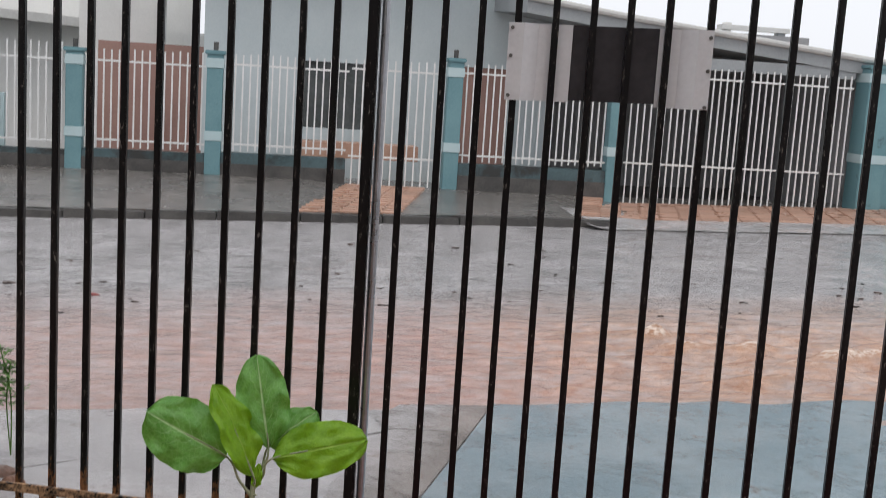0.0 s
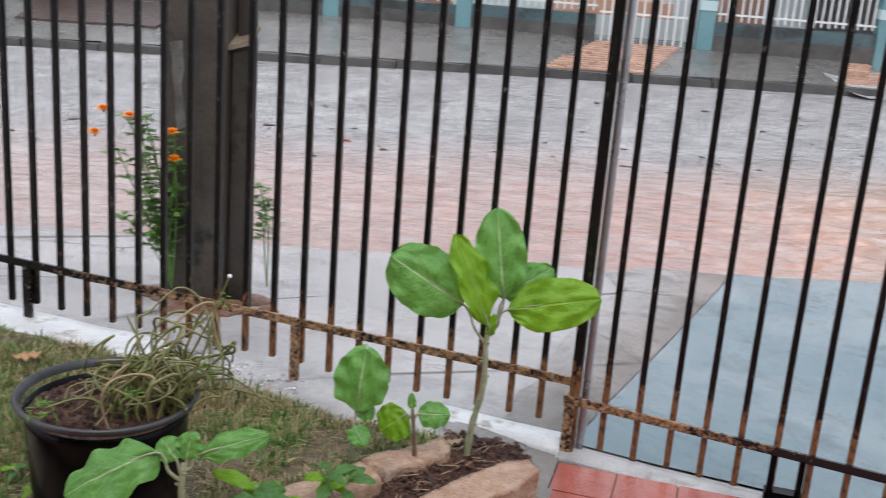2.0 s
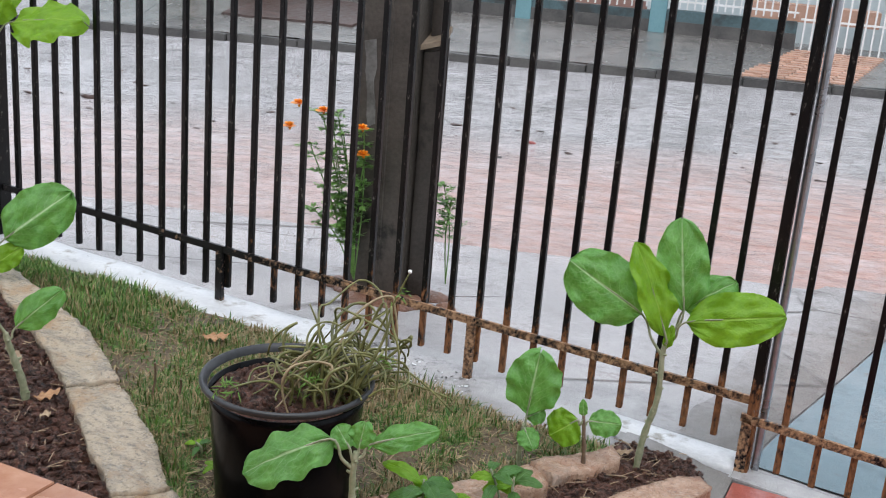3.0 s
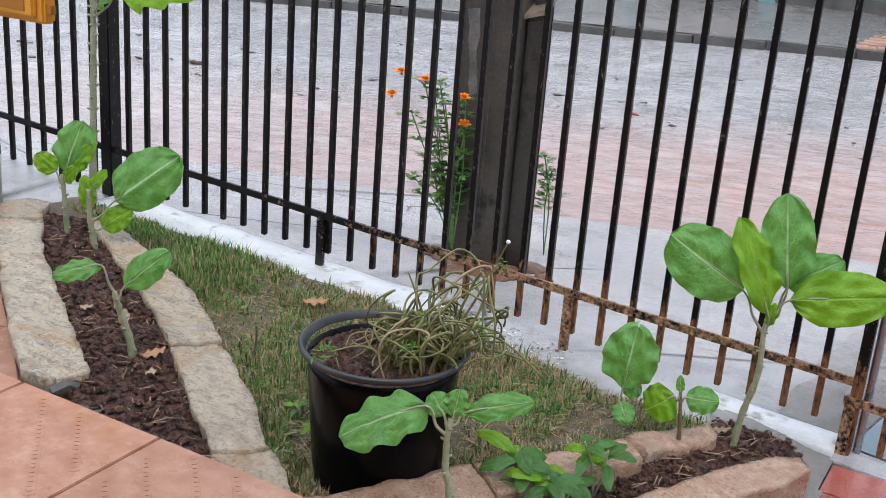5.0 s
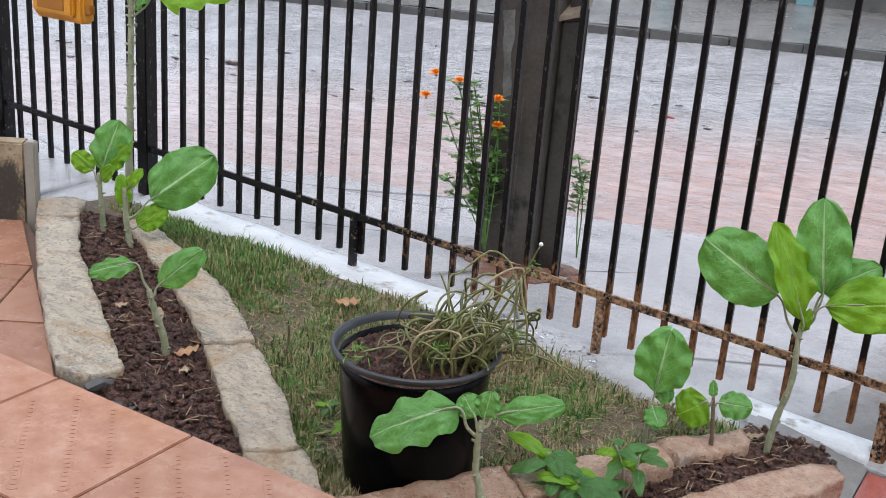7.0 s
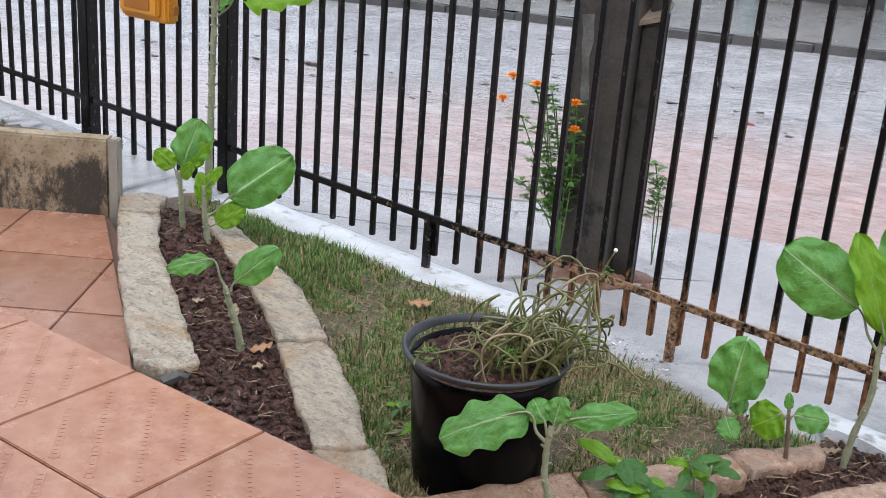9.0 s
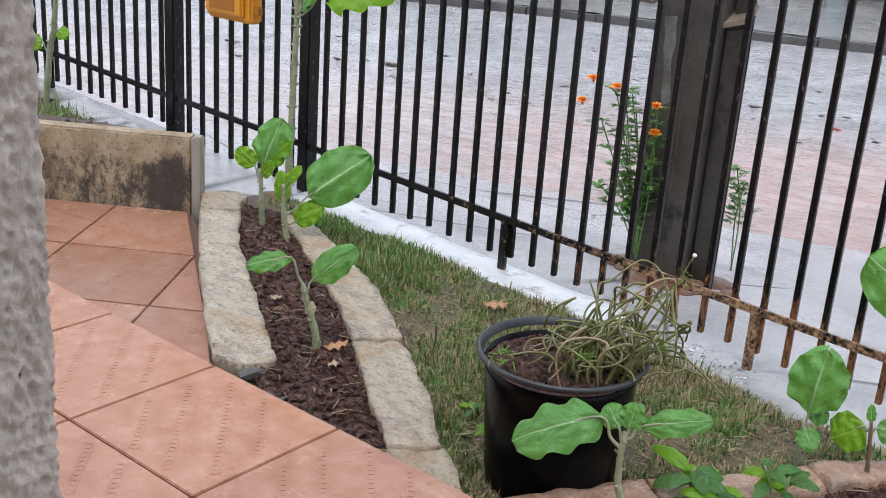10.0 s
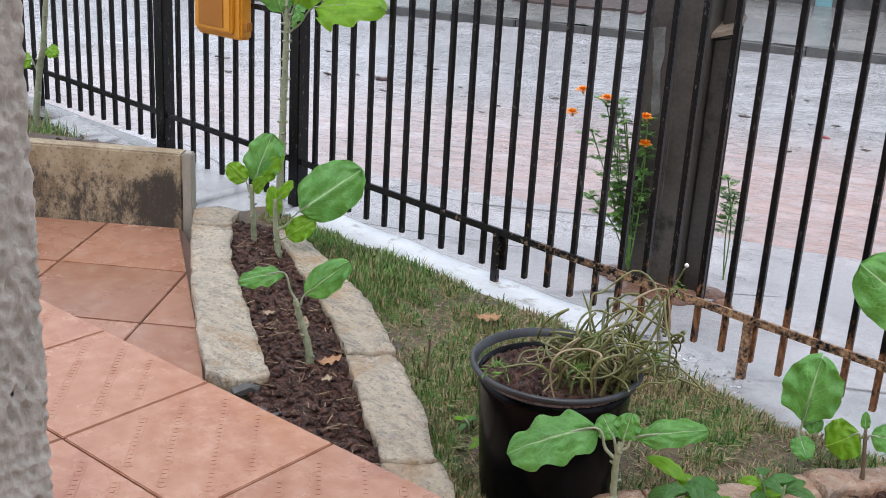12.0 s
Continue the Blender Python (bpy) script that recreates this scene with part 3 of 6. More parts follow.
ramp = empty("terracotta_path", (0, 0, 0), "orange terracotta paved path up to the small gate", "path", "", "structure")
paver = mesh_of("paver", box((-0.145, -0.085, -0.02), (0.145, 0.085, 0.02), None, 0.006), TERRACOTTA)
for j in range(14):
    v = 10.82 + j * 0.178
    a = clampf((v - 10.75) / 2.5, 0, 1)
    u0, u1 = 0.02 + 0.8 * a, 1.36 + 0.66 * a
    n = 5
    for i in range(n):
        uu = u0 + (u1 - u0) * (i + 0.5) / n
        share("paver", paver, ramp, STREET @ Matrix.Translation((uu, v, far_z(uu, v) - 0.006)) @ Matrix.Diagonal(((u1 - u0) / n / 0.3, 1, 1, 1)))
apron = empty("terracotta_apron", (0, 0, 0), "orange terracotta paving in front of the carport gate", "paving", "", "structure")
for j in range(11):
    for i in range(18):
        uu, v = 4.05 + 0.055 * j + i * 0.296, 11.42 + j * 0.174
        share("paver", paver, apron, STREET @ Matrix.Translation((uu, v, far_z(uu, v) - 0.004)))
silt = solid("driveway_far", sheet(span(3.75, 14, 60), span(10.3, 11.9, 12), lambda u, v: (u, v, max(far_z(u, max(v, 10.7)), street_z(u) + 0.02) + 0.008)), PAVING, "pale wet cement ramp washed with silt before the carport", "pavement", "structure", True)
silt.matrix_basis = STREET

# ---------------------------------------------------------------- the house over the street


def at_street(u, v, z):
    return STREET @ Vector((u, v, z))


def far_pillar(u, base, ring_low, ring_high, top, w=0.23, v=13.3):
    p = empty("gate_pillar", at_street(u, v, base), "teal painted masonry pillar with two pale bands", "pillar", "pillars of the house fence")
    p.rotation_euler = (0, 0, TURN)
    part("shaft", box((-w / 2, -w / 2, -0.2), (w / 2, w / 2, top - base - 0.06), None, 0.008), TEAL, p)
    part("cap", box((-w / 2 - 0.03, -w / 2 - 0.03, top - base - 0.06), (w / 2 + 0.03, w / 2 + 0.03, top - base), None, 0.012), TEAL, p)
    part("finial", add_tube(bmesh.new(), [(0, 0, top - base), (0, 0, top - base + 0.12)], 0.035, 8), KERB, p)
    for z in (ring_low, ring_high):
        part("band", box((-w / 2 - 0.012, -w / 2 - 0.012, z - base - 0.07), (w / 2 + 0.012, w / 2 + 0.012, z - base + 0.07), None, 0.006), TEAL_PALE, p, "pale teal painted band")


for u, base, lo, hi, top in ((-3.12, 0.1, 0.65, 1.67, 1.84), (-1.16, 0.1, 0.69, 1.74, 1.92), (2.36, 0.1, 0.71, 1.83, 2.04), (4.9, 0.05, 0.78, 1.95, 2.15), (9.1, 0.0, 0.89, 2.16, 2.36)):
    far_pillar(u, base, lo, hi, top, 0.23 if u < 8 else 0.42)


def low_wall(u0, u1, top):
    solid("garden_wall", box((u0, 13.22, -0.15), (u1, 13.38, top), STREET, 0.01), DIRTY_TEAL, "low teal painted garden wall, stained dark below", "wall", "structure")
    solid("plinth", box((u0, 13.2, -0.15), (u1, 13.218, 0.3), STREET, 0.004), KERB, "dark grey wet plinth of the garden wall", "wall", "structure")


low_wall(-7.4, -3.235, 0.38)
low_wall(-3.005, -1.275, 0.42)
low_wall(-1.045, 0.78, 0.46)
low_wall(2.475, 4.785, 0.48)
rod = mesh_of("bar", box((-0.011, -0.011, 0), (0.011, 0.011, 1)), WHITE_BAR)


def railing(u0, u1, z0, z1, step, mids, label, name="railing", k=0.02, v=13.3):
    f = empty(name, at_street(u0, v, z0), label, "railing", "white railings of the house")
    f.rotation_euler = (0, 0, TURN)
    for m in mids:
        part("rail", box((0, -0.014, m - z0 - 0.014), (u1 - u0, 0.014, m - z0 + 0.014), None), WHITE_BAR, f)
    n = int((u1 - u0) / step)
    for i in range(n):
        x = (i + 0.5) * (u1 - u0) / n
        share("bar", rod, f, Matrix.Translation((x, 0, k * x + random.uniform(-0.01, 0.01))) @ Matrix.Diagonal((1, 1, z1 - z0, 1)))


railing(-7.3, -3.25, 0.39, 1.82, 0.105, (0.5, 1.66), "white painted iron railing on the low teal wall")
railing(-2.99, -1.29, 0.43, 1.84, 0.105, (0.55, 1.68), "white painted iron railing on the low teal wall")
railing(-1.03, 0.78, 0.47, 1.88, 0.105, (0.58, 1.74), "white painted iron railing on the low teal wall")
railing(0.82, 2.22, 0.05, 1.93, 0.11, (0.5, 1.79), "white painted iron garden gate, closed", "garden_gate")
railing(2.5, 4.78, 0.49, 1.96, 0.1, (0.6, 1.83), "white painted iron railing on the low teal wall")
railing(5.08, 8.75, -0.06, 2.12, 0.105, (0.62, 1.98), "tall white iron carport gate, closed", "carport_gate", 0.012)

house = empty("house", at_street(2, 16, 0), "pale blue plastered single-storey house with dark windows", "house")
house.rotation_euler = (0, 0, TURN)


def hpart(name, u0, u1, v0, v1, z0, z1, m, label="", parent=None, bevel=0.0):
    return part(name, box((u0 - 2, v0 - 16, z0), (u1 - 2, v1 - 16, z1), None, bevel), m, parent or house, label)


hpart("wall", -1.5, 0.05, 16.0, 16.25, -0.3, 3.6, HOUSE_WALL)
hpart("wall", 0.05, 1.3, 16.0, 16.25, -0.3, 0.75, HOUSE_WALL)
hpart("wall", 0.05, 1.3, 16.0, 16.25, 1.88, 3.6, HOUSE_WALL)
hpart("wall", 1.3, 2.9, 16.0, 16.25, -0.3, 3.6, HOUSE_WALL)
hpart("wall", 2.9, 3.75, 16.0, 16.25, 1.95, 3.6, HOUSE_WALL)
hpart("wall", 3.75, 4.3, 16.0, 16.25, -0.3, 3.6, HOUSE_WALL)
hpart("wall", 4.3, 4.45, 16.0, 19.0, -0.3, 3.2, HOUSE_WALL)
hpart("wall", -1.5, -1.3, 16.25, 22.0, -0.3, 3.6, HOUSE_WALL)
door = hpart("door", 2.9, 3.75, 16.05, 16.12, -0.1, 1.95, PINK_WALL, "brown wooden front door")
win = hpart("window", 0.05, 1.3, 16.08, 16.11, 0.75, 1.88, DARK_GLASS, "wide dark window")
for uu in (0.05, 0.65, 1.24):
    hpart("frame", uu, uu + 0.06, 16.04, 16.09, 0.75, 1.88, HOUSE_WALL, "", win)
hpart("roof", -2.0, 5.0, 15.4, 22.5, 3.6, 3.75, FASCIA)
hpart("side_wall", -3.3, -1.5, 16.6, 16.8, -0.3, 2.0, PINK_WALL, "faded reddish wall beside the house")
hpart("bench", 0.1, 2.0, 14.3, 14.75, 0.38, 0.62, TERRACOTTA, "orange brick planter")

carport = empty("carport", at_street(7, 15, 0), "grey carport with a sloping roof edge and dark inside", "carport")
carport.rotation_euler = (0, 0, TURN)
bm = bmesh.new()
prof = ((3.4, 2.99), (5.0, 2.8), (8.9, 2.42), (10.5, 2.3))
for (ua, za), (ub, zb) in zip(prof, prof[1:]):
    vs4 = []
    for v_, dz in ((13.35, 0.0), (13.35, -0.2), (19.0, 0.3), (19.0, 0.1)):
        vs4 += [bm.verts.new((ua - 7, v_ - 15, za + dz)), bm.verts.new((ub - 7, v_ - 15, zb + dz))]
    a0, b0, a1, b1, c0, d0, c1, d1 = vs4
    for q in ((a0, b0, b1, a1), (a0, c0, d0, b0), (a1, b1, d1, c1), (c0, c1, d1, d0), (a0, a1, c1, c0), (b0, d0, d1, b1)):
        bm.faces.new(q)
bmesh.ops.recalc_face_normals(bm, faces=bm.faces[:])
part("roof", bm, FASCIA, carport)
part("gutter", add_tube(bmesh.new(), [(3.4 - 7, -1.69, 3.02), (-2.0, -1.69, 2.83), (1.9, -1.69, 2.45), (3.5, -1.69, 2.33)], 0.05, 8), ROOF, carport)
# Inner walls carry the carport's shade in their grey
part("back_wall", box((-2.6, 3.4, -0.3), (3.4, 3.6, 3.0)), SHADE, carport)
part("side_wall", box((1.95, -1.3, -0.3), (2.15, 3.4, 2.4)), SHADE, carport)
part("lintel", box((-2.0, -1.62, 2.12), (1.8, -1.56, 2.3)), FASCIA, carport)
solid("garden_wall", box((9.3, 13.2, -0.2), (30, 13.45, 2.2), STREET), TEAL, "high teal painted boundary wall beside the carport", "wall", "structure")

tank = empty("roof_frame", at_street(9.95, 20, 1.95), "pale frame and ledge on a roof behind", "roof frame")
tank.rotation_euler = (0, 0, TURN)
part("post", box((-0.75, -0.1, 0), (-0.62, 0.1, 1.35)), WHITE_WALL, tank)
part("post", box((0.45, -0.1, 0), (0.62, 0.1, 1.3)), FASCIA, tank)
part("beam", box((-0.85, -0.15, 1.2), (0.7, 0.15, 1.3)), WHITE_WALL, tank)
part("parapet", box((-1.6, -0.4, -2.6), (6.5, 4, 0.35)), WHITE_WALL, tank)

left_house = empty("neighbour_house", at_street(-4, 20, 0), "white plastered house with a low pitched grey roof", "house")
left_house.rotation_euler = (0, 0, TURN)
part("wall", box((-9, 0, -0.4), (2.3, 0.25, 2.3)), WHITE_WALL, left_house)
part("wall", box((0.2, -2.3, -0.4), (1.7, -2.1, 2.95)), WHITE_WALL, left_house)
bm = bmesh.new()
add_box(bm, (-9.5, -0.9, 2.25), (0.1, 4, 2.42), Matrix.Rotation(radians(3), 4, "Y"))
part("roof", bm, ROOF, left_house)
bm = bmesh.new()
add_box(bm, (-7.5, 3, 2.3), (1.9, 3.2, 4.2))
part("upper_wall", bm, WHITE_WALL, left_house)
# Same shade-darkened grey as inside the carport
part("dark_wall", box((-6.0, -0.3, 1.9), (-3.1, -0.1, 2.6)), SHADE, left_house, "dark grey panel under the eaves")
for i in range(2):
    part("window", box((-5.6 + i * 2.2, -0.03, 0.8), (-4.5 + i * 2.2, 0.02, 1.7)), DARK_GLASS, left_house)
part("fence_panel", box((-6.9, -6.2, -0.1), (-0.2, -6.1, 1.12)), TEAL_PALE, left_house, "pale green metal fence sheet")


def bush(u, v, r, n, label):
    x, y = to_xy(u, v)
    b = empty("bush", (x, y, far_z(u, v)), label, "bush")
    bm = bmesh.new()
    for i in range(5):
        a = i * 1.3
        add_tube(bm, [(0, 0, -0.05), (0.2 * math.cos(a) * r, 0.2 * math.sin(a) * r, 0.5 * r), (0.5 * math.cos(a) * r, 0.5 * math.sin(a) * r, 1.1 * r)], [0.03, 0.02, 0.008], 5)
    part("stems", bm, WOODY, b)
    bm = bmesh.new()
    for i in range(n):
        d = Vector((random.gauss(0, 1), random.gauss(0, 1), random.gauss(0, 1))).normalized() * r * random.uniform(0.5, 1.0) * (0.8 + 0.4 * noise.noise(Vector((i * 0.1, u, v))))
        c = Vector((0, 0, r * 0.95)) + d * 0.95
        q = Matrix.Translation(c) @ Euler([random.uniform(0, 6.3) for _ in range(3)]).to_matrix().to_4x4()
        s = random.uniform(0.05, 0.11)
        ring = [bm.verts.new(q @ Vector(p)) for p in ((-s, 0, 0), (0, -s * 0.4, 0.01), (s, 0, 0), (0, s * 0.4, 0.01))]
        bm.faces.new(ring)
    part("leaves", bm, BUSH, b)


bush(-8.4, 13.0, 0.75, 900, "dark green leafy bush by the far pavement")
bush(-7.3, 13.2, 0.6, 700, "dark green leafy bush by the far pavement")
bush(-9.9, 14.5, 1.1, 1200, "tall dark green bush behind the far pavement")
x, y = to_xy(-6.3, 12.4)
solid("soil_patch", prism([to_xy(-7.2, 11.6), to_xy(-5.2, 11.5), to_xy(-5.0, 12.9), to_xy(-7.4, 13.1)], lambda x, y: -0.4, lambda x, y: far_z(*to_uv(x, y)) + 0.03, 0.1, 0.01, 4), DEBRIS, "patch of reddish bare soil on the far pavement", "soil", "structure")

# ---------------------------------------------------------------- garden setting


def kerb_top(x):
    return 0.041 - 0.0445 * x


prof = ((-0.14, -0.14), (-0.132, -0.014), (-0.115, 0.0), (0.06, 0.0), (0.09, -0.012), (0.1, -0.14))
for x0, x1, n, dz in ((-8.4, -4.3, 50, 0.0), (-3.27, -1.52, 40, 0.0), (-0.52, -0.03, 24, 0.0)):
    bm = bmesh.new()
    rows = [[bm.verts.new((x, y * (1 if x < -1 or y > 0 else 0.48) + 0.012 * noise.noise(Vector((x * 5, y * 3, 0))), kerb_top(x) + dz + z + 0.008 * noise.noise(Vector((x * 4, y * 8, 1))))) for y, z in prof] for x in span(x0, x1, n)]
    for a, b in zip(rows, rows[1:]):
        for i in range(len(prof) - 1):
            bm.faces.new((a[i], a[i + 1], b[i + 1], b[i]))
    bm.faces.new(rows[0])
    bm.faces.new(list(reversed(rows[-1])))
    bmesh.ops.recalc_face_normals(bm, faces=bm.faces[:])
    solid("kerb_white" if x0 > -4 else "kerb_cement", bm, WHITE_KERB if x0 > -4 else FAR_PAVING, "low whitewashed kerb under the black fence, chipped and wet" if x0 > -4 else "wet grey cement kerb under the fence by the neighbour's ground", "kerb", "structure", True)


def lawn_height(x, y):
    return lawn_z(x) - 0.035 * clampf((y + 0.36) / 0.22, 0, 1) - 0.045 * math.exp(-((x + 1.1) ** 2 + (y + 1.12) ** 2) / 0.09) + 0.012 * noise.noise(Vector((x * 3, y * 3, 7)))


LAWN = [(-3.2, -0.135), (-1.5, -0.135), (-1.35, -0.19), (-0.62, -0.2), (-0.42, -0.2), (-0.36, -0.32), (-0.68, -0.76), (-1.11, -1.44), (-1.3, -1.32), (-1.83, -0.92), (-2.34, -0.6), (-2.75, -0.45), (-2.95, -0.36), (-3.25, -0.3)]


def inside(p, poly):
    c = False
    for (x1, y1), (x2, y2) in zip(poly, poly[1:] + poly[:1]):
        if (y1 > p[1]) != (y2 > p[1]) and p[0] < (x2 - x1) * (p[1] - y1) / (y2 - y1) + x1:
            c = not c
    return c


def patch(name, outline, zf, n, material, label, kind="structure", category="soil"):
    """A sheet of ground inside an outline in plan."""
    x0, x1 = min(p[0] for p in outline), max(p[0] for p in outline)
    y0, y1 = min(p[1] for p in outline), max(p[1] for p in outline)
    bm = bmesh.new()
    made = {}
    for i in range(n):
        for j in range(n):
            if inside((x0 + (x1 - x0) * (i + 0.5) / n, y0 + (y1 - y0) * (j + 0.5) / n), outline):
                c = []
                for k in ((i, j), (i + 1, j), (i + 1, j + 1), (i, j + 1)):
                    if k not in made:
                        x, y = x0 + (x1 - x0) * k[0] / n, y0 + (y1 - y0) * k[1] / n
                        made[k] = bm.verts.new((x, y, zf(x, y)))
                    c.append(made[k])
                bm.faces.new(c)
    return solid(name, bm, material, label, category, kind, True)


GARDEN = [(-3.36, -0.12), (-1.5, -0.12), (-1.35, -0.2), (-0.45, -0.2), (-0.3, -0.3), (-0.06, -0.5), (-0.12, -1.56), (-2.08, -1.56), (-2.1, -1.42), (-3.16, -0.64), (-3.3, -0.5)]
patch("garden_soil", GARDEN, lawn_height, 90, surface("lawn_earth", (0.05, 0.03, 0.017), (0.2, 0.14, 0.08), 9, 60, (0.4, 0.8), 0.8, 0.02), "brown earth of the small front lawn", "structure", "ground")


def blades(poly, count, zf, hi, name, label, clear=()):
    verts, faces = [], []
    x0, x1 = min(p[0] for p in poly), max(p[0] for p in poly)
    y0, y1 = min(p[1] for p in poly), max(p[1] for p in poly)
    made = 0
    while made < count:
        x, y = random.uniform(x0, x1), random.uniform(y0, y1)
        if not inside((x, y), poly) or any((x - cx) ** 2 + (y - cy) ** 2 < cr * cr for cx, cy, cr in clear):
            continue
        thick = noise.noise(Vector((x * 2.3, y * 2.3, 4)))
        thick += 0.6 * noise.noise(Vector((x * 9, y * 9, 2)))
        if thick < -0.2 and random.random() < 0.8:
            continue
        made += 1
        h = random.uniform(0.35, 1.0) * hi * max(0.35, 1.0 + 0.9 * thick)
        lush = clampf((x + 1.9) / -1.3, 0, 1) if name == "grass" else 0.6
        flat = random.random() < 0.72 - 0.4 * lush
        a = random.uniform(0, 6.283)
        lean = (random.uniform(0.8, 1.9) if flat else random.uniform(0.1, 0.7)) * h
        if flat:
            h *= 0.35
        dx, dy = math.cos(a), math.sin(a)
        w = random.uniform(0.0011, 0.0026)
        z = zf(x, y)
        i = len(verts)
        verts += [(x - dy * w, y + dx * w, z), (x + dy * w, y - dx * w, z), (x + dx * lean * 0.4 - dy * w, y + dy * lean * 0.4 + dx * w, z + h * 0.65), (x + dx * lean * 0.4 + dy * w, y + dy * lean * 0.4 - dx * w, z + h * 0.65), (x + dx * lean, y + dy * lean, z + h)]
        faces += [(i, i + 1, i + 3, i + 2), (i + 2, i + 3, i + 4)]
    me = bpy.data.meshes.new(name)
    me.from_pydata(verts, [], faces)
    me.materials.append(GRASS)
    return tagged(new(name, me), label, "grass", "", "stuff")


POT_AT = (-1.075, -1.14)
blades(LAWN, 38000, lawn_height, 0.048, "grass", "short wet grass, green and straw coloured, with bare patches", ((POT_AT[0], POT_AT[1], 0.18),))

# stones that edge the two beds


def stone_top(x, y):
    return 0.11 - 0.047 * x + 0.008 * noise.noise(Vector((x * 7, y * 7, 1.5)))


def stone_low(x, y):
    return 0.0 - 0.047 * x


def edge_stone(outline, material, label, lift=0.0):
    cx = sum(p[0] for p in outline) / len(outline)
    cy = sum(p[1] for p in outline) / len(outline)
    bm = prism(outline, stone_low, lambda x, y: stone_top(x, y) + lift, 0.012, 0.0, 3)
    bmesh.ops.triangulate(bm, faces=bm.faces[:])
    for k in range(3):
        long = [e for e in bm.edges if e.calc_length() > (0.09, 0.05, 0.03)[k]]
        bmesh.ops.subdivide_edges(bm, edges=long, cuts=1)
        bmesh.ops.triangulate(bm, faces=[f for f in bm.faces if len(f.verts) > 3])
    for v in bm.verts:
        v.co += noise.noise_vector(v.co * 16) * 0.008 + noise.noise_vector(v.co * 48) * 0.004
    return solid("edging_stone", bm, material, label, "stone", "", True, "stones edging the flower beds")


PALE = "pale rough-hewn edging stone, wet, with rusty patches"
edge_stone([(-3.19, -0.70), (-2.82, -0.99), (-2.45, -1.26), (-2.15, -1.47), (-2.04, -1.46), (-1.99, -1.35), (-2.19, -1.21), (-2.5, -1.01), (-2.82, -0.80), (-3.07, -0.58)], STONE, "long pale rough edging stone with rusty orange patches")
edge_stone([(-3.20, -0.69), (-3.08, -0.57), (-3.16, -0.50), (-3.20, -0.42), (-3.30, -0.46), (-3.32, -0.58)], STONE, "rounded pale edging stone at the bed's end", 0.004)
edge_stone([(-2.92, -0.47), (-2.68, -0.6), (-2.47, -0.71), (-2.36, -0.60), (-2.62, -0.49), (-2.91, -0.36)], STONE, PALE)
edge_stone([(-2.46, -0.715), (-2.25, -0.84), (-1.94, -1.045), (-1.84, -0.925), (-2.07, -0.755), (-2.35, -0.605)], STONE, "grey rough-hewn edging stone, wet and pitted", 0.006)
edge_stone([(-1.93, -1.06), (-1.68, -1.25), (-1.42, -1.45), (-1.31, -1.33), (-1.54, -1.13), (-1.83, -0.935)], STONE, "grey rough-hewn edging stone, wet and pitted")
edge_stone([(-1.41, -1.46), (-1.30, -1.335), (-1.12, -1.46), (-1.20, -1.56), (-1.36, -1.56)], STONE, PALE, -0.004)
REDDISH = "reddish brown wet edging stone, rough on top"
edge_stone([(-1.07, -1.491), (-0.952, -1.276), (-0.815, -1.06), (-0.698, -1.148), (-0.835, -1.384), (-0.913, -1.54)], RED_STONE, REDDISH, 0.02)
edge_stone([(-0.81, -1.05), (-0.658, -0.815), (-0.541, -0.629), (-0.453, -0.698), (-0.58, -0.933), (-0.693, -1.139)], RED_STONE, REDDISH, 0.02)
edge_stone([(-0.555, -0.56), (-0.46, -0.43), (-0.37, -0.31), (-0.32, -0.38), (-0.38, -0.48), (-0.465, -0.63)], RED_STONE, REDDISH)
edge_stone([(-0.40, -0.90), (-0.29, -0.65), (-0.18, -0.44), (-0.09, -0.33), (-0.035, -0.39), (-0.08, -0.53), (-0.2, -0.74), (-0.28, -0.95)], RED_STONE, "reddish wet edging stone beside the red tiles", 0.01)
edge_stone([(-0.53, -1.2), (-0.405, -0.92), (-0.285, -0.97), (-0.4, -1.25)], RED_STONE, REDDISH)


def soil_z(x, y):
    return 0.074 - 0.047 * x + 0.014 * noise.noise(Vector((x * 14, y * 14, 2))) + 0.009 * noise.noise(Vector((x * 40, y * 40, 2)))


BED_LEFT = [(-3.22, -0.46), (-3.1, -0.64), (-2.4, -1.12), (-2.0, -1.42), (-1.7, -1.62), (-1.3, -1.6), (-1.5, -1.3), (-2.3, -0.72), (-2.95, -0.36)]
BED_RIGHT = [(-1.05, -1.6), (-0.72, -1.05), (-0.4, -0.42), (-0.38, -0.19), (-0.16, -0.17), (-0.06, -0.3), (-0.12, -0.5), (-0.45, -1.2), (-0.6, -1.6)]
patch("bed_soil", BED_LEFT, soil_z, 110, SOIL, "dark wet crumbly soil of the bed")
patch("bed_soil", BED_RIGHT, soil_z, 110, SOIL, "dark wet crumbly soil of the bed")


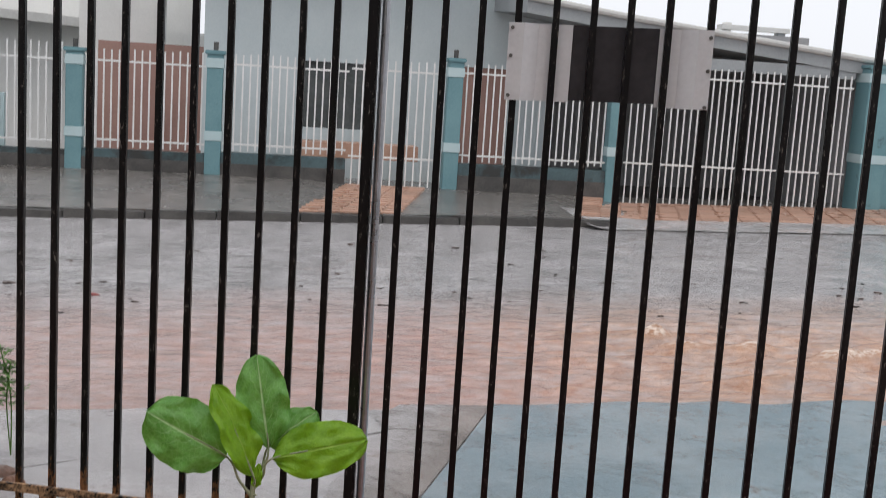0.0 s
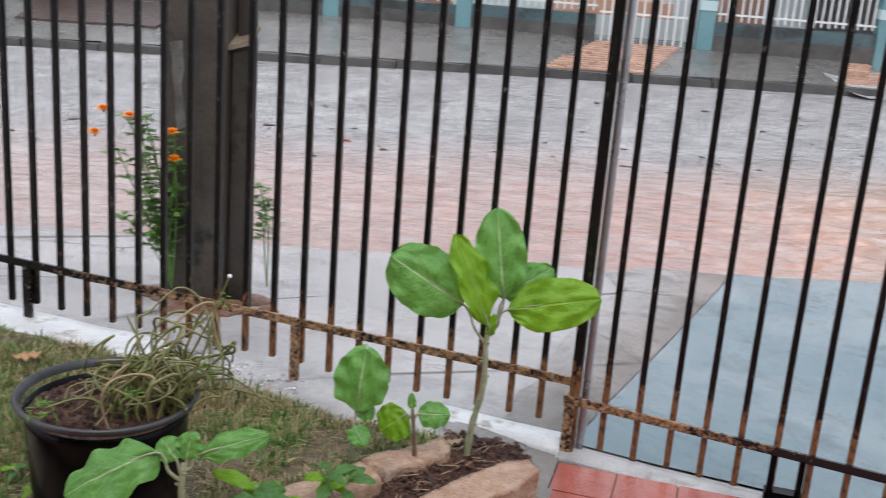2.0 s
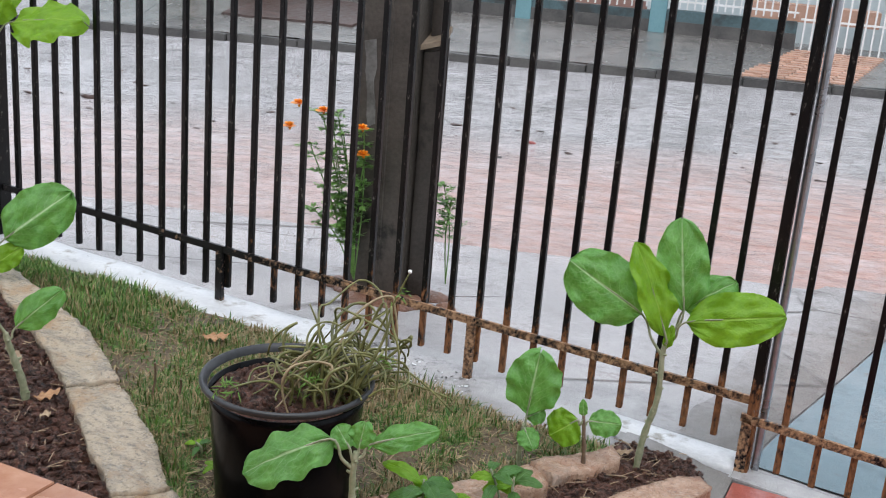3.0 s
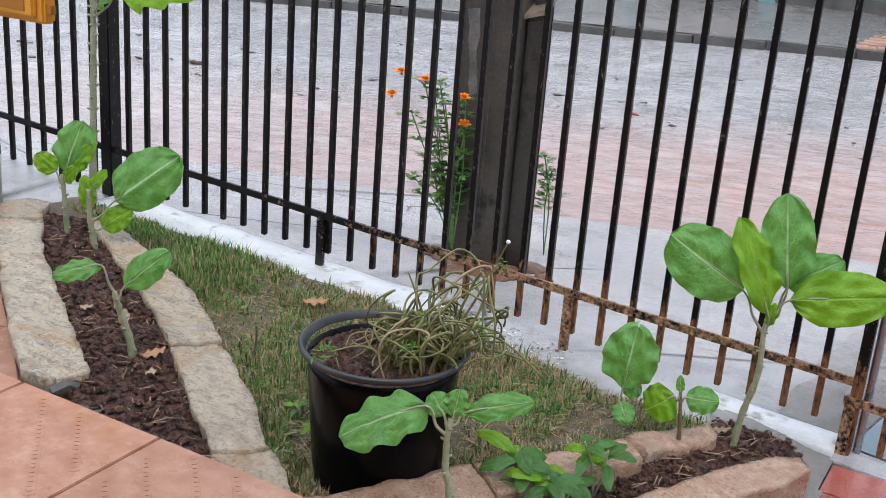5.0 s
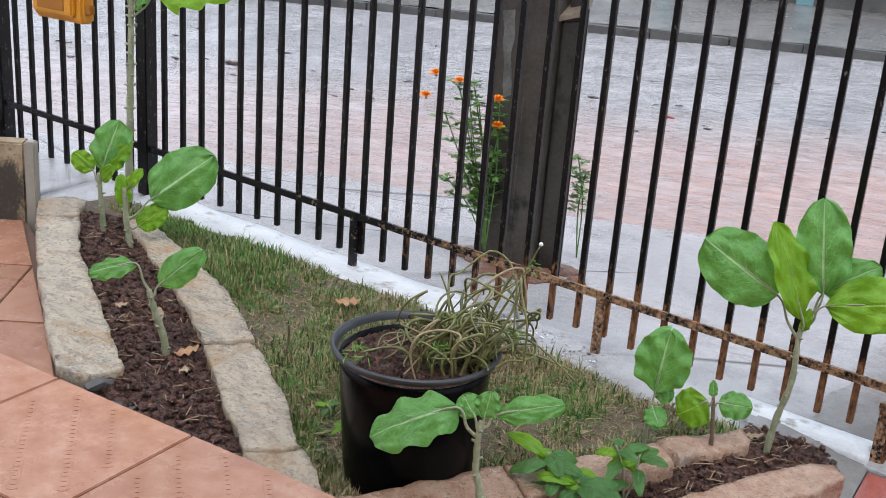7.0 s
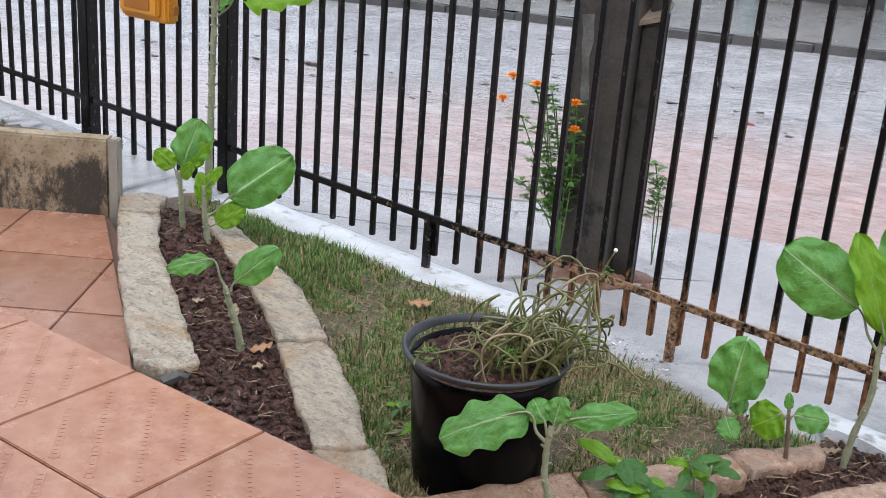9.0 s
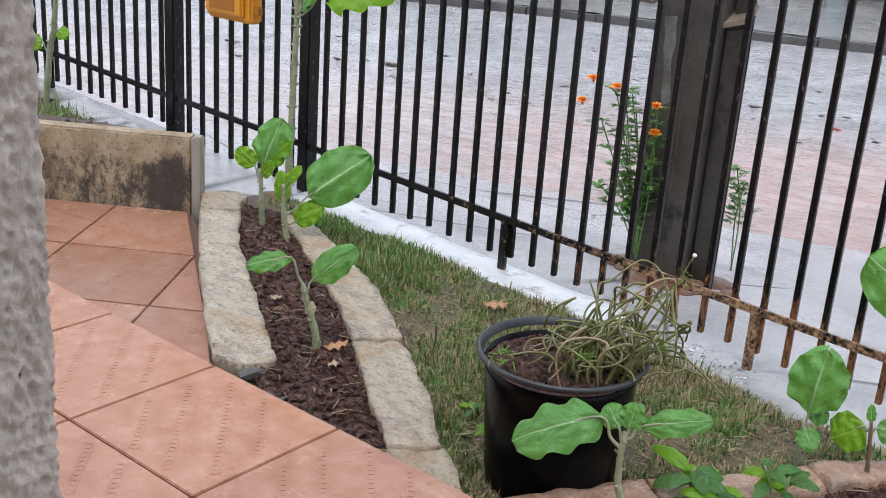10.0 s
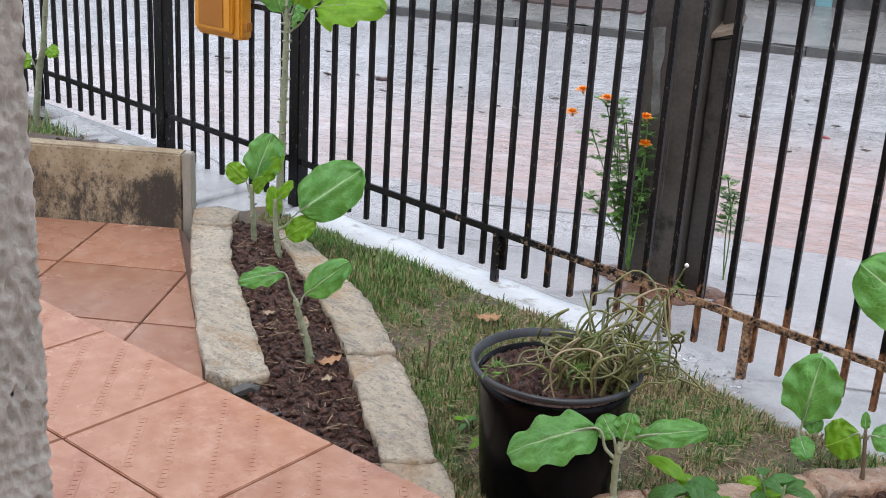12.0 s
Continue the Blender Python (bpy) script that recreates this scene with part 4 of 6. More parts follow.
def scatter(poly, count, zf, size, material, name, label, flat=0.4):
    bm = bmesh.new()
    x0, x1 = min(p[0] for p in poly), max(p[0] for p in poly)
    y0, y1 = min(p[1] for p in poly), max(p[1] for p in poly)
    k = 0
    while k < count:
        x, y = random.uniform(x0, x1), random.uniform(y0, y1)
        if not inside((x, y), poly):
            continue
        k += 1
        s = random.uniform(*size)
        m = Matrix.LocRotScale((x, y, zf(x, y) + s * 0.2), Euler([random.uniform(-0.4, 0.4), random.uniform(-0.4, 0.4), random.uniform(0, 6.3)]), (s * random.uniform(0.6, 1.6), s * random.uniform(0.5, 1), s * flat))
        r = bmesh.ops.create_icosphere(bm, subdivisions=1, radius=0.5, matrix=m)
        for v in r["verts"]:
            v.co += noise.noise_vector(v.co * 60) * s * 0.25
    return solid(name, bm, material, label, "debris", "stuff")


def bed_z(x, y):
    return 0.075 - 0.047 * x


scatter(BED_LEFT, 2300, bed_z, (0.008, 0.036), SOIL, "soil_clods", "wet dark clods of earth", 0.7)
scatter(BED_RIGHT, 1600, bed_z, (0.007, 0.026), SOIL, "soil_clods", "wet dark clods of earth", 0.7)
for poly, n in ((BED_LEFT, 190), (BED_RIGHT, 150)):
    bm = bmesh.new()
    k = 0
    while k < n:
        x, y = random.uniform(min(p[0] for p in poly), max(p[0] for p in poly)), random.uniform(min(p[1] for p in poly), max(p[1] for p in poly))
        if inside((x, y), poly):
            k += 1
            L, a = random.uniform(0.015, 0.07), random.uniform(0, 3.14)
            z = bed_z(x, y) + 0.012
            add_tube(bm, [(x, y, z), (x + L / 2 * math.cos(a), y + L / 2 * math.sin(a), z + 0.001), (x + L * math.cos(a), y + L * math.sin(a), z)], random.uniform(0.0008, 0.002), 5)
    solid("straw", bm, STRAW, "dry straw and twigs on the soil", "straw", "stuff")

# lower tiled floor, turned to the porch
LOW = Matrix.Translation((-2.947, -0.912, 0.17)) @ Matrix.Rotation(radians(34), 4, "Z")
LOW_EDGE = [(-3.384, -0.586), (-3.2, -0.69), (-2.82, -0.985), (-2.45, -1.255), (-2.13, -1.48), (-2.1, -1.6), (-3.05, -1.6), (-3.05, -3.2), (-6.99, -3.1)]
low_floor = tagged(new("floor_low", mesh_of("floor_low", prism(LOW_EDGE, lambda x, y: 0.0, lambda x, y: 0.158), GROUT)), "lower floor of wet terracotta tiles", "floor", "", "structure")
CUTS = (((-3.384, -0.586), (0.57, -0.82)), ((-3.0, -0.84), (-0.6, -0.8)), ((-2.45, -1.26), (-0.57, -0.82)), ((0, -1.536), (0, 1)))
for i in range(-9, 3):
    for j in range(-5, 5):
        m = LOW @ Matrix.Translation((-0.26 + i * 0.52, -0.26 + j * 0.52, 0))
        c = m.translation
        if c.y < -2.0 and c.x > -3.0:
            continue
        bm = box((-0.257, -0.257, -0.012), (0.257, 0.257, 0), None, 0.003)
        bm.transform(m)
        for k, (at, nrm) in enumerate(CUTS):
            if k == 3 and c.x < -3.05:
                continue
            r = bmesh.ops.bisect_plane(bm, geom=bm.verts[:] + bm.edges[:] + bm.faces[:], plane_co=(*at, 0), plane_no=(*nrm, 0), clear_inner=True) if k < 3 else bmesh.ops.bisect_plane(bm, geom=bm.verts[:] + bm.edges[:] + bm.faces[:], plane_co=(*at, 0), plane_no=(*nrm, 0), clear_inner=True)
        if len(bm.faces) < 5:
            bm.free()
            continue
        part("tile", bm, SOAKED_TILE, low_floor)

# porch: a slab a little higher, its tiles with raised patterned bands
PZ = 0.22
porch = tagged(new("floor_porch", mesh_of("floor_porch", box((-3.1, -6.2, 0.02), (3.6, -1.535, PZ - 0.012)), GROUT)), "porch floor of worn terracotta tiles, wet near the edge", "floor", "", "structure")
TX, TY = 0.531, 0.503
bm = box((-TX / 2 + 0.003, -TY / 2 + 0.003, -0.012), (TX / 2 - 0.003, TY / 2 - 0.003, 0), None, 0.003)
turn = Matrix.Rotation(radians(135), 4, "Z")
for o in (-0.15, -0.05, 0.07, 0.17):
    half = 0.33 - abs(o)
    for d in (-0.011, 0.011):
        add_box(bm, (-half + 0.02, o + d - 0.0018, -0.001), (half - 0.02, o + d + 0.0018, 0.0014), turn)
    n = int(half * 2 / 0.022)
    for i in range(1, n):
        x = -half + 0.022 * i
        add_box(bm, (x - 0.005, o - 0.005, -0.001), (x + 0.005, o + 0.005, 0.0014), turn)
tile_band = mesh_of("tile", bm, TILE)
for i in range(-3, 11):
    for j in range(0, 9):
        x, y = -1.788 + TX * i, -1.53 - TY * (j + 0.5)
        if x - TX / 2 > -3.15:
            share("tile", tile_band, porch, Matrix.Translation((x, y, PZ)) @ Matrix.Rotation(radians(180 * ((i + j) % 2)), 4, "Z"))

patch("cement_strip", [(-4.9, -0.12), (-4.9, -0.42), (-4.28, -0.46), (-3.9, -0.52), (-3.9, -0.3)], lambda x, y: 0.33 + 0.02 * noise.noise(Vector((x * 6, y * 6, 1))), 30, PAVING, "wet cement beside the neighbour's ground", "structure", "pavement")
patch("cement_strip", [(-4.28, 0.05), (-3.2, 0.05), (-3.2, -0.35), (-3.3, -0.52), (-3.42, -0.6), (-3.9, -0.3)], lambda x, y: lawn_z(x) - 0.03, 40, PAVING, "wet cement behind the end of the bed", "structure", "pavement")
patch("wet_corner", [(-0.45, -0.07), (-0.03, -0.05), (-0.005, -0.4), (-0.06, -0.36), (-0.1, -0.31), (-0.3, -0.28)], lambda x, y: 0.05 - 0.047 * x - 0.04 * clampf((x + 0.3) / 0.3, 0, 1) + 0.004 * noise.noise(Vector((x * 20, y * 20, 0))), 30, FLANK, "wet cement and puddle at the foot of the gate post", "structure", "pavement")

RUBBLE = [(-1.55, -0.24), (-0.95, -0.22), (-0.98, 0.0), (-1.5, 0.06)]
BARE = [(-1.58, -0.26), (-0.4, -0.25), (-0.4, 0.08), (-1.56, 0.08)]
patch("broken_kerb", BARE, lambda x, y: walk_z(x, 0.05) + 0.007 + clampf((-0.9 - x) / 0.2, 0, 1) * (0.012 * noise.noise(Vector((x * 11, y * 11, 3))) + 0.006 * noise.noise(Vector((x * 40, y * 40, 3)))), 70, PAVING, "broken wet stretch of kerb under the fence", "structure", "kerb")
scatter(RUBBLE, 190, lambda x, y: walk_z(x, 0.05) + 0.005, (0.005, 0.02), FLANK, "rubble", "small wet chips of broken kerb", 0.5)
scatter(RUBBLE, 70, lambda x, y: walk_z(x, 0.05) + 0.005, (0.006, 0.02), WHITE_KERB, "rubble", "whitewashed chips of broken kerb", 0.4)
scatter([(-2.12, -1.56), (-2.0, -1.42), (-1.75, -1.5), (-1.45, -1.55), (-1.45, -1.62), (-1.9, -1.62)], 34, lambda x, y: 0.165, (0.03, 0.08), KERB, "slate_chips", "dark slate chips at the porch edge", 0.5)

# red tiles inside the gate
red = tagged(new("floor_red", mesh_of("floor_red", box((-0.02, -1.54, -0.3), (2.8, -0.085, -0.004)), GROUT)), "red glazed tile path inside the gate, flooded and shining", "floor", "", "structure")
red_tile = mesh_of("tile", box((-0.098, -0.098, -0.004), (0.098, 0.098, 0.006), None, 0.002), RED_TILE)
for i in range(14):
    for j in range(7):
        share("tile", red_tile, red, Matrix.Translation((0.08 + i * 0.2, -0.188 - j * 0.2, 0.0)))
solid("gate_sill", prism([(-0.03, -0.083), (2.8, -0.083), (2.8, 0.044), (-0.03, 0.044)], lambda x, y: -0.3, lambda x, y: walk_z(x, 0.045) + 0.012, 0.003, 0.003, 8), PAVING, "wet cement strip under the gate", "pavement", "structure")

# low mouldy wall with the neighbour's raised ground
WALL = Matrix.Translation((-3.384, -0.586, 0)) @ Matrix.Rotation(radians(34.8), 4, "Z")
solid("wall_mouldy", box((-5.0, 0.0, -0.1), (0.0, 0.09, 0.505), WALL, 0.008), MOULD, "low plastered retaining wall, stained with black mould", "wall", "structure")
solid("wall_pier", box((-0.0, -0.006, -0.1), (0.045, 0.05, 0.51), WALL, 0.006), surface("pier_plaster", (0.27, 0.25, 0.21), (0.38, 0.35, 0.3), 5, 60, (0.5, 0.8)), "pale plastered end of the mouldy wall", "wall", "structure")
NEIGHBOUR = [(-4.3, -0.4), (-5.2, -0.3), (-8.3, -0.24), (-8.3, -3.2), (-6.9, -2.85), (-3.62, -0.56), (-3.9, -0.46)]


def neighbour_z(x, y):
    d = (x + 3.384) * -0.575 + (y + 0.586) * 0.82
    return 0.48 - 0.14 * clampf((d - 0.15) / 0.45, 0, 1) + 0.02 * noise.noise(Vector((x * 3, y * 3, 0)))


solid("neighbour_ground", prism(NEIGHBOUR, lambda x, y: -0.1, neighbour_z, 0.02, 0.01, 4), surface("brown_leaf_litter", (0.05, 0.035, 0.025), (0.15, 0.1, 0.07), 14, 60, (0.4, 0.8), 0.8, 0.02), "neighbour's raised garden ground with leaf litter", "ground", "structure")
scatter([(-4.0, -0.47), (-4.35, -0.4), (-5.2, -0.3), (-8.2, -0.26), (-8.2, -3.0), (-6.9, -2.75), (-3.7, -0.56)], 900, neighbour_z, (0.02, 0.07), DEBRIS, "leaf_litter", "dark wet leaf litter on the neighbour's ground", 0.35)
blades([(-4.2, -0.5), (-4.5, -0.42), (-5.2, -0.33), (-8.0, -0.28), (-8.0, -2.9), (-6.9, -2.7), (-4.3, -0.9)], 16000, neighbour_z, 0.1, "neighbour_grass", "tufts of grass on the neighbour's ground")

# the rough stucco wall beside the porch, the house behind and the porch ceiling
bm = box((-0.62, -6.2, 0.0), (-0.466, -3.009, 2.75), None, 0.01)
g = []
for z in span(0.95, 1.85, 270):
    row = []
    for y in span(-3.22, -3.009, 90):
        h = 0.9 - 2.2 * abs(noise.noise(Vector((z * 60, y * 140, 1)))) + 0.35 * noise.noise(Vector((z * 150, y * 300, 4)))
        row.append(bm.verts.new((-0.463 + 0.005 * max(-0.6, h), y + 0.001 * h, z)))
    row.append(bm.verts.new((-0.472, -3.005, z)))
    g.append(row)
for a, b in zip(g, g[1:]):
    for i in range(len(a) - 1):
        bm.faces.new((a[i], a[i + 1], b[i + 1], b[i]))
solid("wall_stucco", bm, STUCCO, "rough grey stucco wall beside the porch", "wall", "structure", True)
solid("wall_back", box((-4.5, -6.4, 0.0), (3.8, -6.2, 2.9)), STUCCO, "stucco house wall behind the porch", "wall", "structure")
solid("ceiling", box((-4.5, -6.4, 2.75), (3.8, -3.6, 2.9)), CEILING, "pale porch ceiling", "ceiling", "structure")

# ---------------------------------------------------------------- fence and gate
PITCH = 0.11


def rail_z(x):
    return 0.264 - 0.0415 * x


def gate_z(x):
    return 0.205 - 0.073 * x


fence = empty("fence", (-4, 0, 0.1), "black painted iron bar fence, chipped and rusty about the lower rail", "fence")
BACK = Matrix.Translation((4, 0, -0.1))


def slanted(x0, x1, f, w, h, up=0.0):
    bm = bmesh.new()
    n = 12
    rows = []
    for i in range(n + 1):
        x = x0 + (x1 - x0) * i / n
        z = f(x) + up
        rows.append([bm.verts.new((x, y, z + d)) for y, d in ((-w, -h), (w, -h), (w, h), (-w, h))])
    for a, b in zip(rows, rows[1:]):
        for i in range(4):
            bm.faces.new((a[i], a[(i + 1) % 4], b[(i + 1) % 4], b[i]))
    bm.faces.new(rows[0])
    bm.faces.new(list(reversed(rows[-1])))
    bmesh.ops.recalc_face_normals(bm, faces=bm.faces[:])
    return bm


def fpart(name, bm, m, parent, shift, label=""):
    bm.transform(shift)
    return part(name, bm, m, parent, label)


fpart("lower_rail", slanted(-8.3, -0.012, rail_z, 0.006, 0.0145), RAIL, fence, BACK, "flat rail, rusted through its black paint")
fpart("upper_rail", slanted(-8.3, -0.012, rail_z, 0.006, 0.0145, 2.05), RAIL, fence, BACK)
bar_mesh = mesh_of("bar", box((-0.0105, -0.0105, -0.165), (0.0105, 0.0105, 2.15), None, 0.002), PAINT)
long_bar = mesh_of("bar", box((-0.0105, -0.0105, -0.3), (0.0105, 0.0105, 2.15), None, 0.002), PAINT)
# millimetres by which the welded bars stand off the even pitch, from the gate on
DRIFT = (9, 5, 9, 10, 12, 13, 14, 14, 13, 14, 13, 20, 20, 14, 7, 6, 6, 6, 3, 2, 3, 3, 6, 7)
for k in range(1, 76):
    if k in (30, 39):
        continue
    x = -PITCH * k + (-0.001 * DRIFT[k - 1] if k <= len(DRIFT) else random.uniform(-0.003, 0.003))
    share("bar", long_bar if 30 < k < 39 else bar_mesh, fence, BACK @ Matrix.Translation((x, 0.018, rail_z(x) + random.uniform(-0.006, 0.006))))
for k in (9.27, 19.27, 49.3, 60.3):
    x = -PITCH * k
    fpart("support_leg", box((x - 0.016, -0.012, kerb_top(x) - 0.02), (x + 0.016, 0.012, rail_z(x) + 0.012), None, 0.002), RAIL, fence, BACK, "rusty support leg set in the kerb")
for x, w in ((-3.3, 0.032), (-4.29, 0.036), (-6.6, 0.034)):
    fpart("post", box((x - w, -0.02, kerb_top(x) - 0.1), (x + w, 0.05, 2.5), None, 0.004), PAINT, fence, BACK, "thick square black post, paint flaking")
fpart("gate_post", box((-0.019, -0.02, -0.06), (0.014, 0.024, 2.5), None, 0.003), PAINT, fence, BACK, "black square post beside the gate, rusty at its foot")
fpart("gate_post_foot", box((-0.03, -0.026, -0.03), (0.004, -0.021, 0.21), None, 0.001), RAIL, fence, BACK)

gate = empty("gate", (1.5, 0, -0.1), "black iron bar gate, closed, rusty along the lower rail", "gate")
GB = Matrix.Translation((-1.5, 0, 0.1))
fpart("lower_rail", slanted(-0.035, 3.6, gate_z, 0.006, 0.014), RAIL, gate, Matrix.Translation((0, -0.02, 0)) @ GB, "flat rail, rusted through its black paint")
fpart("upper_rail", slanted(0.02, 3.6, gate_z, 0.006, 0.014, 2.2), RAIL, gate, GB)
fpart("stile", add_tube(bmesh.new(), [(0.03, 0.03, -0.04), (0.03, 0.03, 2.5)], 0.014, 12), GALV, gate, GB, "galvanised tube of the gate's edge")
for k in range(1, 33):
    x = -0.012 + 0.1135 * min(k, 8) + 0.1285 * max(0, k - 8) + random.uniform(-0.003, 0.003)
    share("bar", bar_mesh, gate, GB @ Matrix.Translation((x, 0.0, gate_z(x) + random.uniform(-0.006, 0.006))))
bm = bmesh.new()
add_box(bm, (0.655, -0.03, -0.035), (0.675, -0.01, 0.14))
add_box(bm, (0.745, -0.03, -0.035), (0.765, -0.01, 0.14))
add_box(bm, (0.65, -0.035, -0.05), (0.77, 0.02, 0.015), None, 0.004)
add_box(bm, (0.675, -0.04, -0.075), (0.745, 0.01, -0.05), None, 0.004)
fpart("latch", bm, POT, gate, GB, "black drop latch with a box at the foot of the gate")

# sheet metal and smoked panel woven behind the gate's bars


def bent(pts, z0, z1, th=0.0015):
    bm = bmesh.new()
    a = [[bm.verts.new((x, y + d, z + 0.02 * (x - 0.4))) for z in (z0, z1)] for d in (-th, th) for x, y in pts]
    n = len(pts)
    for s in (0, n):
        for i in range(n - 1):
            bm.faces.new((a[s + i][0], a[s + i + 1][0], a[s + i + 1][1], a[s + i][1]))
    for i in range(n - 1):
        for z in (0, 1):
            bm.faces.new((a[i][z], a[i + 1][z], a[n + i + 1][z], a[n + i][z]))
    for i in (0, n - 1):
        bm.faces.new((a[i][0], a[i][1], a[n + i][1], a[n + i][0]))
    bmesh.ops.recalc_face_normals(bm, faces=bm.faces[:])
    return bm


board = empty("gate_plate", (0.72, 0.02, 1.7), "dark smoked panel between two grey sheet metal plates on the gate", "plate")
PB = Matrix.Translation((-0.72, -0.02, -1.7))
fpart("plate", bent([(0.413, -0.014), (0.46, -0.014), (0.505, 0.014), (0.61, 0.014)], 1.695, 1.93), SHEET, board, PB, "grey sheet metal plate")
fpart("plate", bent([(0.875, 0.016), (0.94, 0.016), (0.99, -0.014), (1.035, -0.014)], 1.69, 1.93), SHEET, board, PB, "grey sheet metal plate")
fpart("panel", bent([(0.56, 0.021), (0.9, 0.021)], 1.70, 1.93), DARK_PANEL, board, PB, "dark smoked plastic panel")
for x, z in ((0.424, 1.915), (0.424, 1.83), (0.424, 1.71), (1.025, 1.92), (1.025, 1.82), (1.025, 1.71)):
    fpart("bolt", add_tube(bmesh.new(), [(x, -0.02, z), (x, -0.013, z)], 0.006, 8), KERB, board, PB)

# amber meter box on the fence
meter = empty("meter_box", (-3.75, -0.04, 0.93), "amber plastic meter box fixed to the fence", "meter box")
MB = Matrix.Translation((3.75, 0.04, -0.93))
fpart("case", box((-3.92, -0.075, 0.915), (-3.6, 0.0, 1.4), None, 0.012), AMBER, meter, MB)
fpart("lid", box((-3.905, -0.1, 0.94), (-3.64, -0.07, 1.38), None, 0.01), AMBER, meter, MB)
fpart("panel", box((-3.865, -0.104, 0.965), (-3.69, -0.098, 1.3), None, 0.002), AMBER_DARK, meter, MB, "darker recessed amber panel")
fpart("hinge", box((-3.6, -0.06, 0.96), (-3.565, -0.03, 1.0), None, 0.004), AMBER_DARK, meter, MB)
fpart("bracket", box((-3.62, -0.01, 1.06), (-3.3, 0.004, 1.085)), PAINT, meter, MB)

# ---------------------------------------------------------------- concrete pole with its mud
pole = empty("concrete_pole", (-1.72, 0.8, 0.1), "dark rain-stained double concrete pole on the pavement", "pole")
QB = Matrix.Translation((1.72, -0.8, -0.1))
bm = bmesh.new()
sec = [(-1.93, 0.70), (-1.92, 0.69), (-1.785, 0.69), (-1.775, 0.70), (-1.68, 0.70), (-1.662, 0.715), (-1.655, 0.92), (-1.93, 0.92)]
lo_ = [bm.verts.new((x, y, -0.1)) for x, y in sec]
hi_ = [bm.verts.new((x * 0.985 - 0.027, y, 3.4)) for x, y in sec]
for i in range(len(sec)):
    j = (i + 1) % len(sec)
    bm.faces.new((lo_[i], lo_[j], hi_[j], hi_[i]))
bm.faces.new(hi_)
bm.faces.new(list(reversed(lo_)))
bmesh.ops.recalc_face_normals(bm, faces=bm.faces[:])
bmesh.ops.bevel(bm, geom=bm.edges[:], offset=0.006, segments=2, affect="EDGES")
fpart("shaft", bm, SHAFT, pole, QB)
bm = bmesh.new()
b8 = [bm.verts.new(p) for p in ((-1.653, 0.75, -0.1), (-1.537, 0.75, -0.1), (-1.575, 0.84, -0.1), (-1.653, 0.84, -0.1), (-1.653, 0.75, 1.13), (-1.537, 0.75, 1.16), (-1.575, 0.84, 1.2), (-1.653, 0.84, 1.18))]
for q in ((0, 1, 5, 4), (1, 2, 6, 5), (2, 3, 7, 6), (3, 0, 4, 7), (4, 5, 6, 7), (3, 2, 1, 0)):
    bm.faces.new([b8[i] for i in q])
bmesh.ops.bevel(bm, geom=bm.edges[:], offset=0.008, segments=2, affect="EDGES")
fpart("side_post", bm, CONCRETE, pole, QB, "shorter dark side post with a slanted top")
bm = bmesh.new()
b8 = [bm.verts.new(p) for p in ((-1.668, 0.738, 1.13), (-1.548, 0.738, 1.168), (-1.57, 0.845, 1.214), (-1.655, 0.845, 1.19), (-1.668, 0.738, 1.152), (-1.548, 0.738, 1.19), (-1.57, 0.845, 1.236), (-1.655, 0.845, 1.212))]
for q in ((0, 1, 5, 4), (1, 2, 6, 5), (2, 3, 7, 6), (3, 0, 4, 7), (4, 5, 6, 7), (3, 2, 1, 0)):
    bm.faces.new([b8[i] for i in q])
# Slanted top in a paler mix than the post below
fpart("cap", bm, surface("pale_cap_concrete", (0.12, 0.09, 0.065), (0.34, 0.27, 0.2), 12, 70, (0.3, 0.6), 0.5), pole, QB, "pale slanted cement cap")
fpart("back_post", box((-1.645, 0.79, 1.0), (-1.59, 0.87, 3.4), None, 0.006), CONCRETE, pole, QB)
SCAR = [(-1.9, 1.15), (-1.843, 1.16), (-1.838, 1.05), (-1.846, 0.98), (-1.832, 0.9), (-1.829, 0.8), (-1.862, 0.78), (-1.873, 0.83), (-1.87, 0.93), (-1.89, 1.02), (-1.885, 1.08)]
bm = prism(SCAR, lambda x, y: 0.0, lambda x, y: 0.005, 0.008, 0.0, 3)
bm.transform(Matrix.Translation((0, 0.692, 0)) @ Matrix.Rotation(radians(90), 4, "X"))
fpart("smear", bm, PALE_SCAR, pole, QB, "pale smear of cement")
bm = bmesh.new()
for i in range(26):
    a = random.uniform(0, 6.28)
    x, y = -1.72 + 0.24 * math.cos(a) * random.uniform(0.5, 1.2), 0.74 + 0.16 * math.sin(a) * random.uniform(0.5, 1.2)
    bmesh.ops.create_icosphere(bm, subdivisions=2, radius=0.5, matrix=Matrix.LocRotScale((x, y, walk_z(x, y) + 0.005), Euler((0, 0, a)), (random.uniform(0.1, 0.24), random.uniform(0.08, 0.18), random.uniform(0.03, 0.075))))
for v in bm.verts:
    v.co += noise.noise_vector(v.co * 25) * 0.012
solid("mud_heap", bm, MUD, "reddish mud and rubble washed round the pole's foot", "mud", "stuff", True)

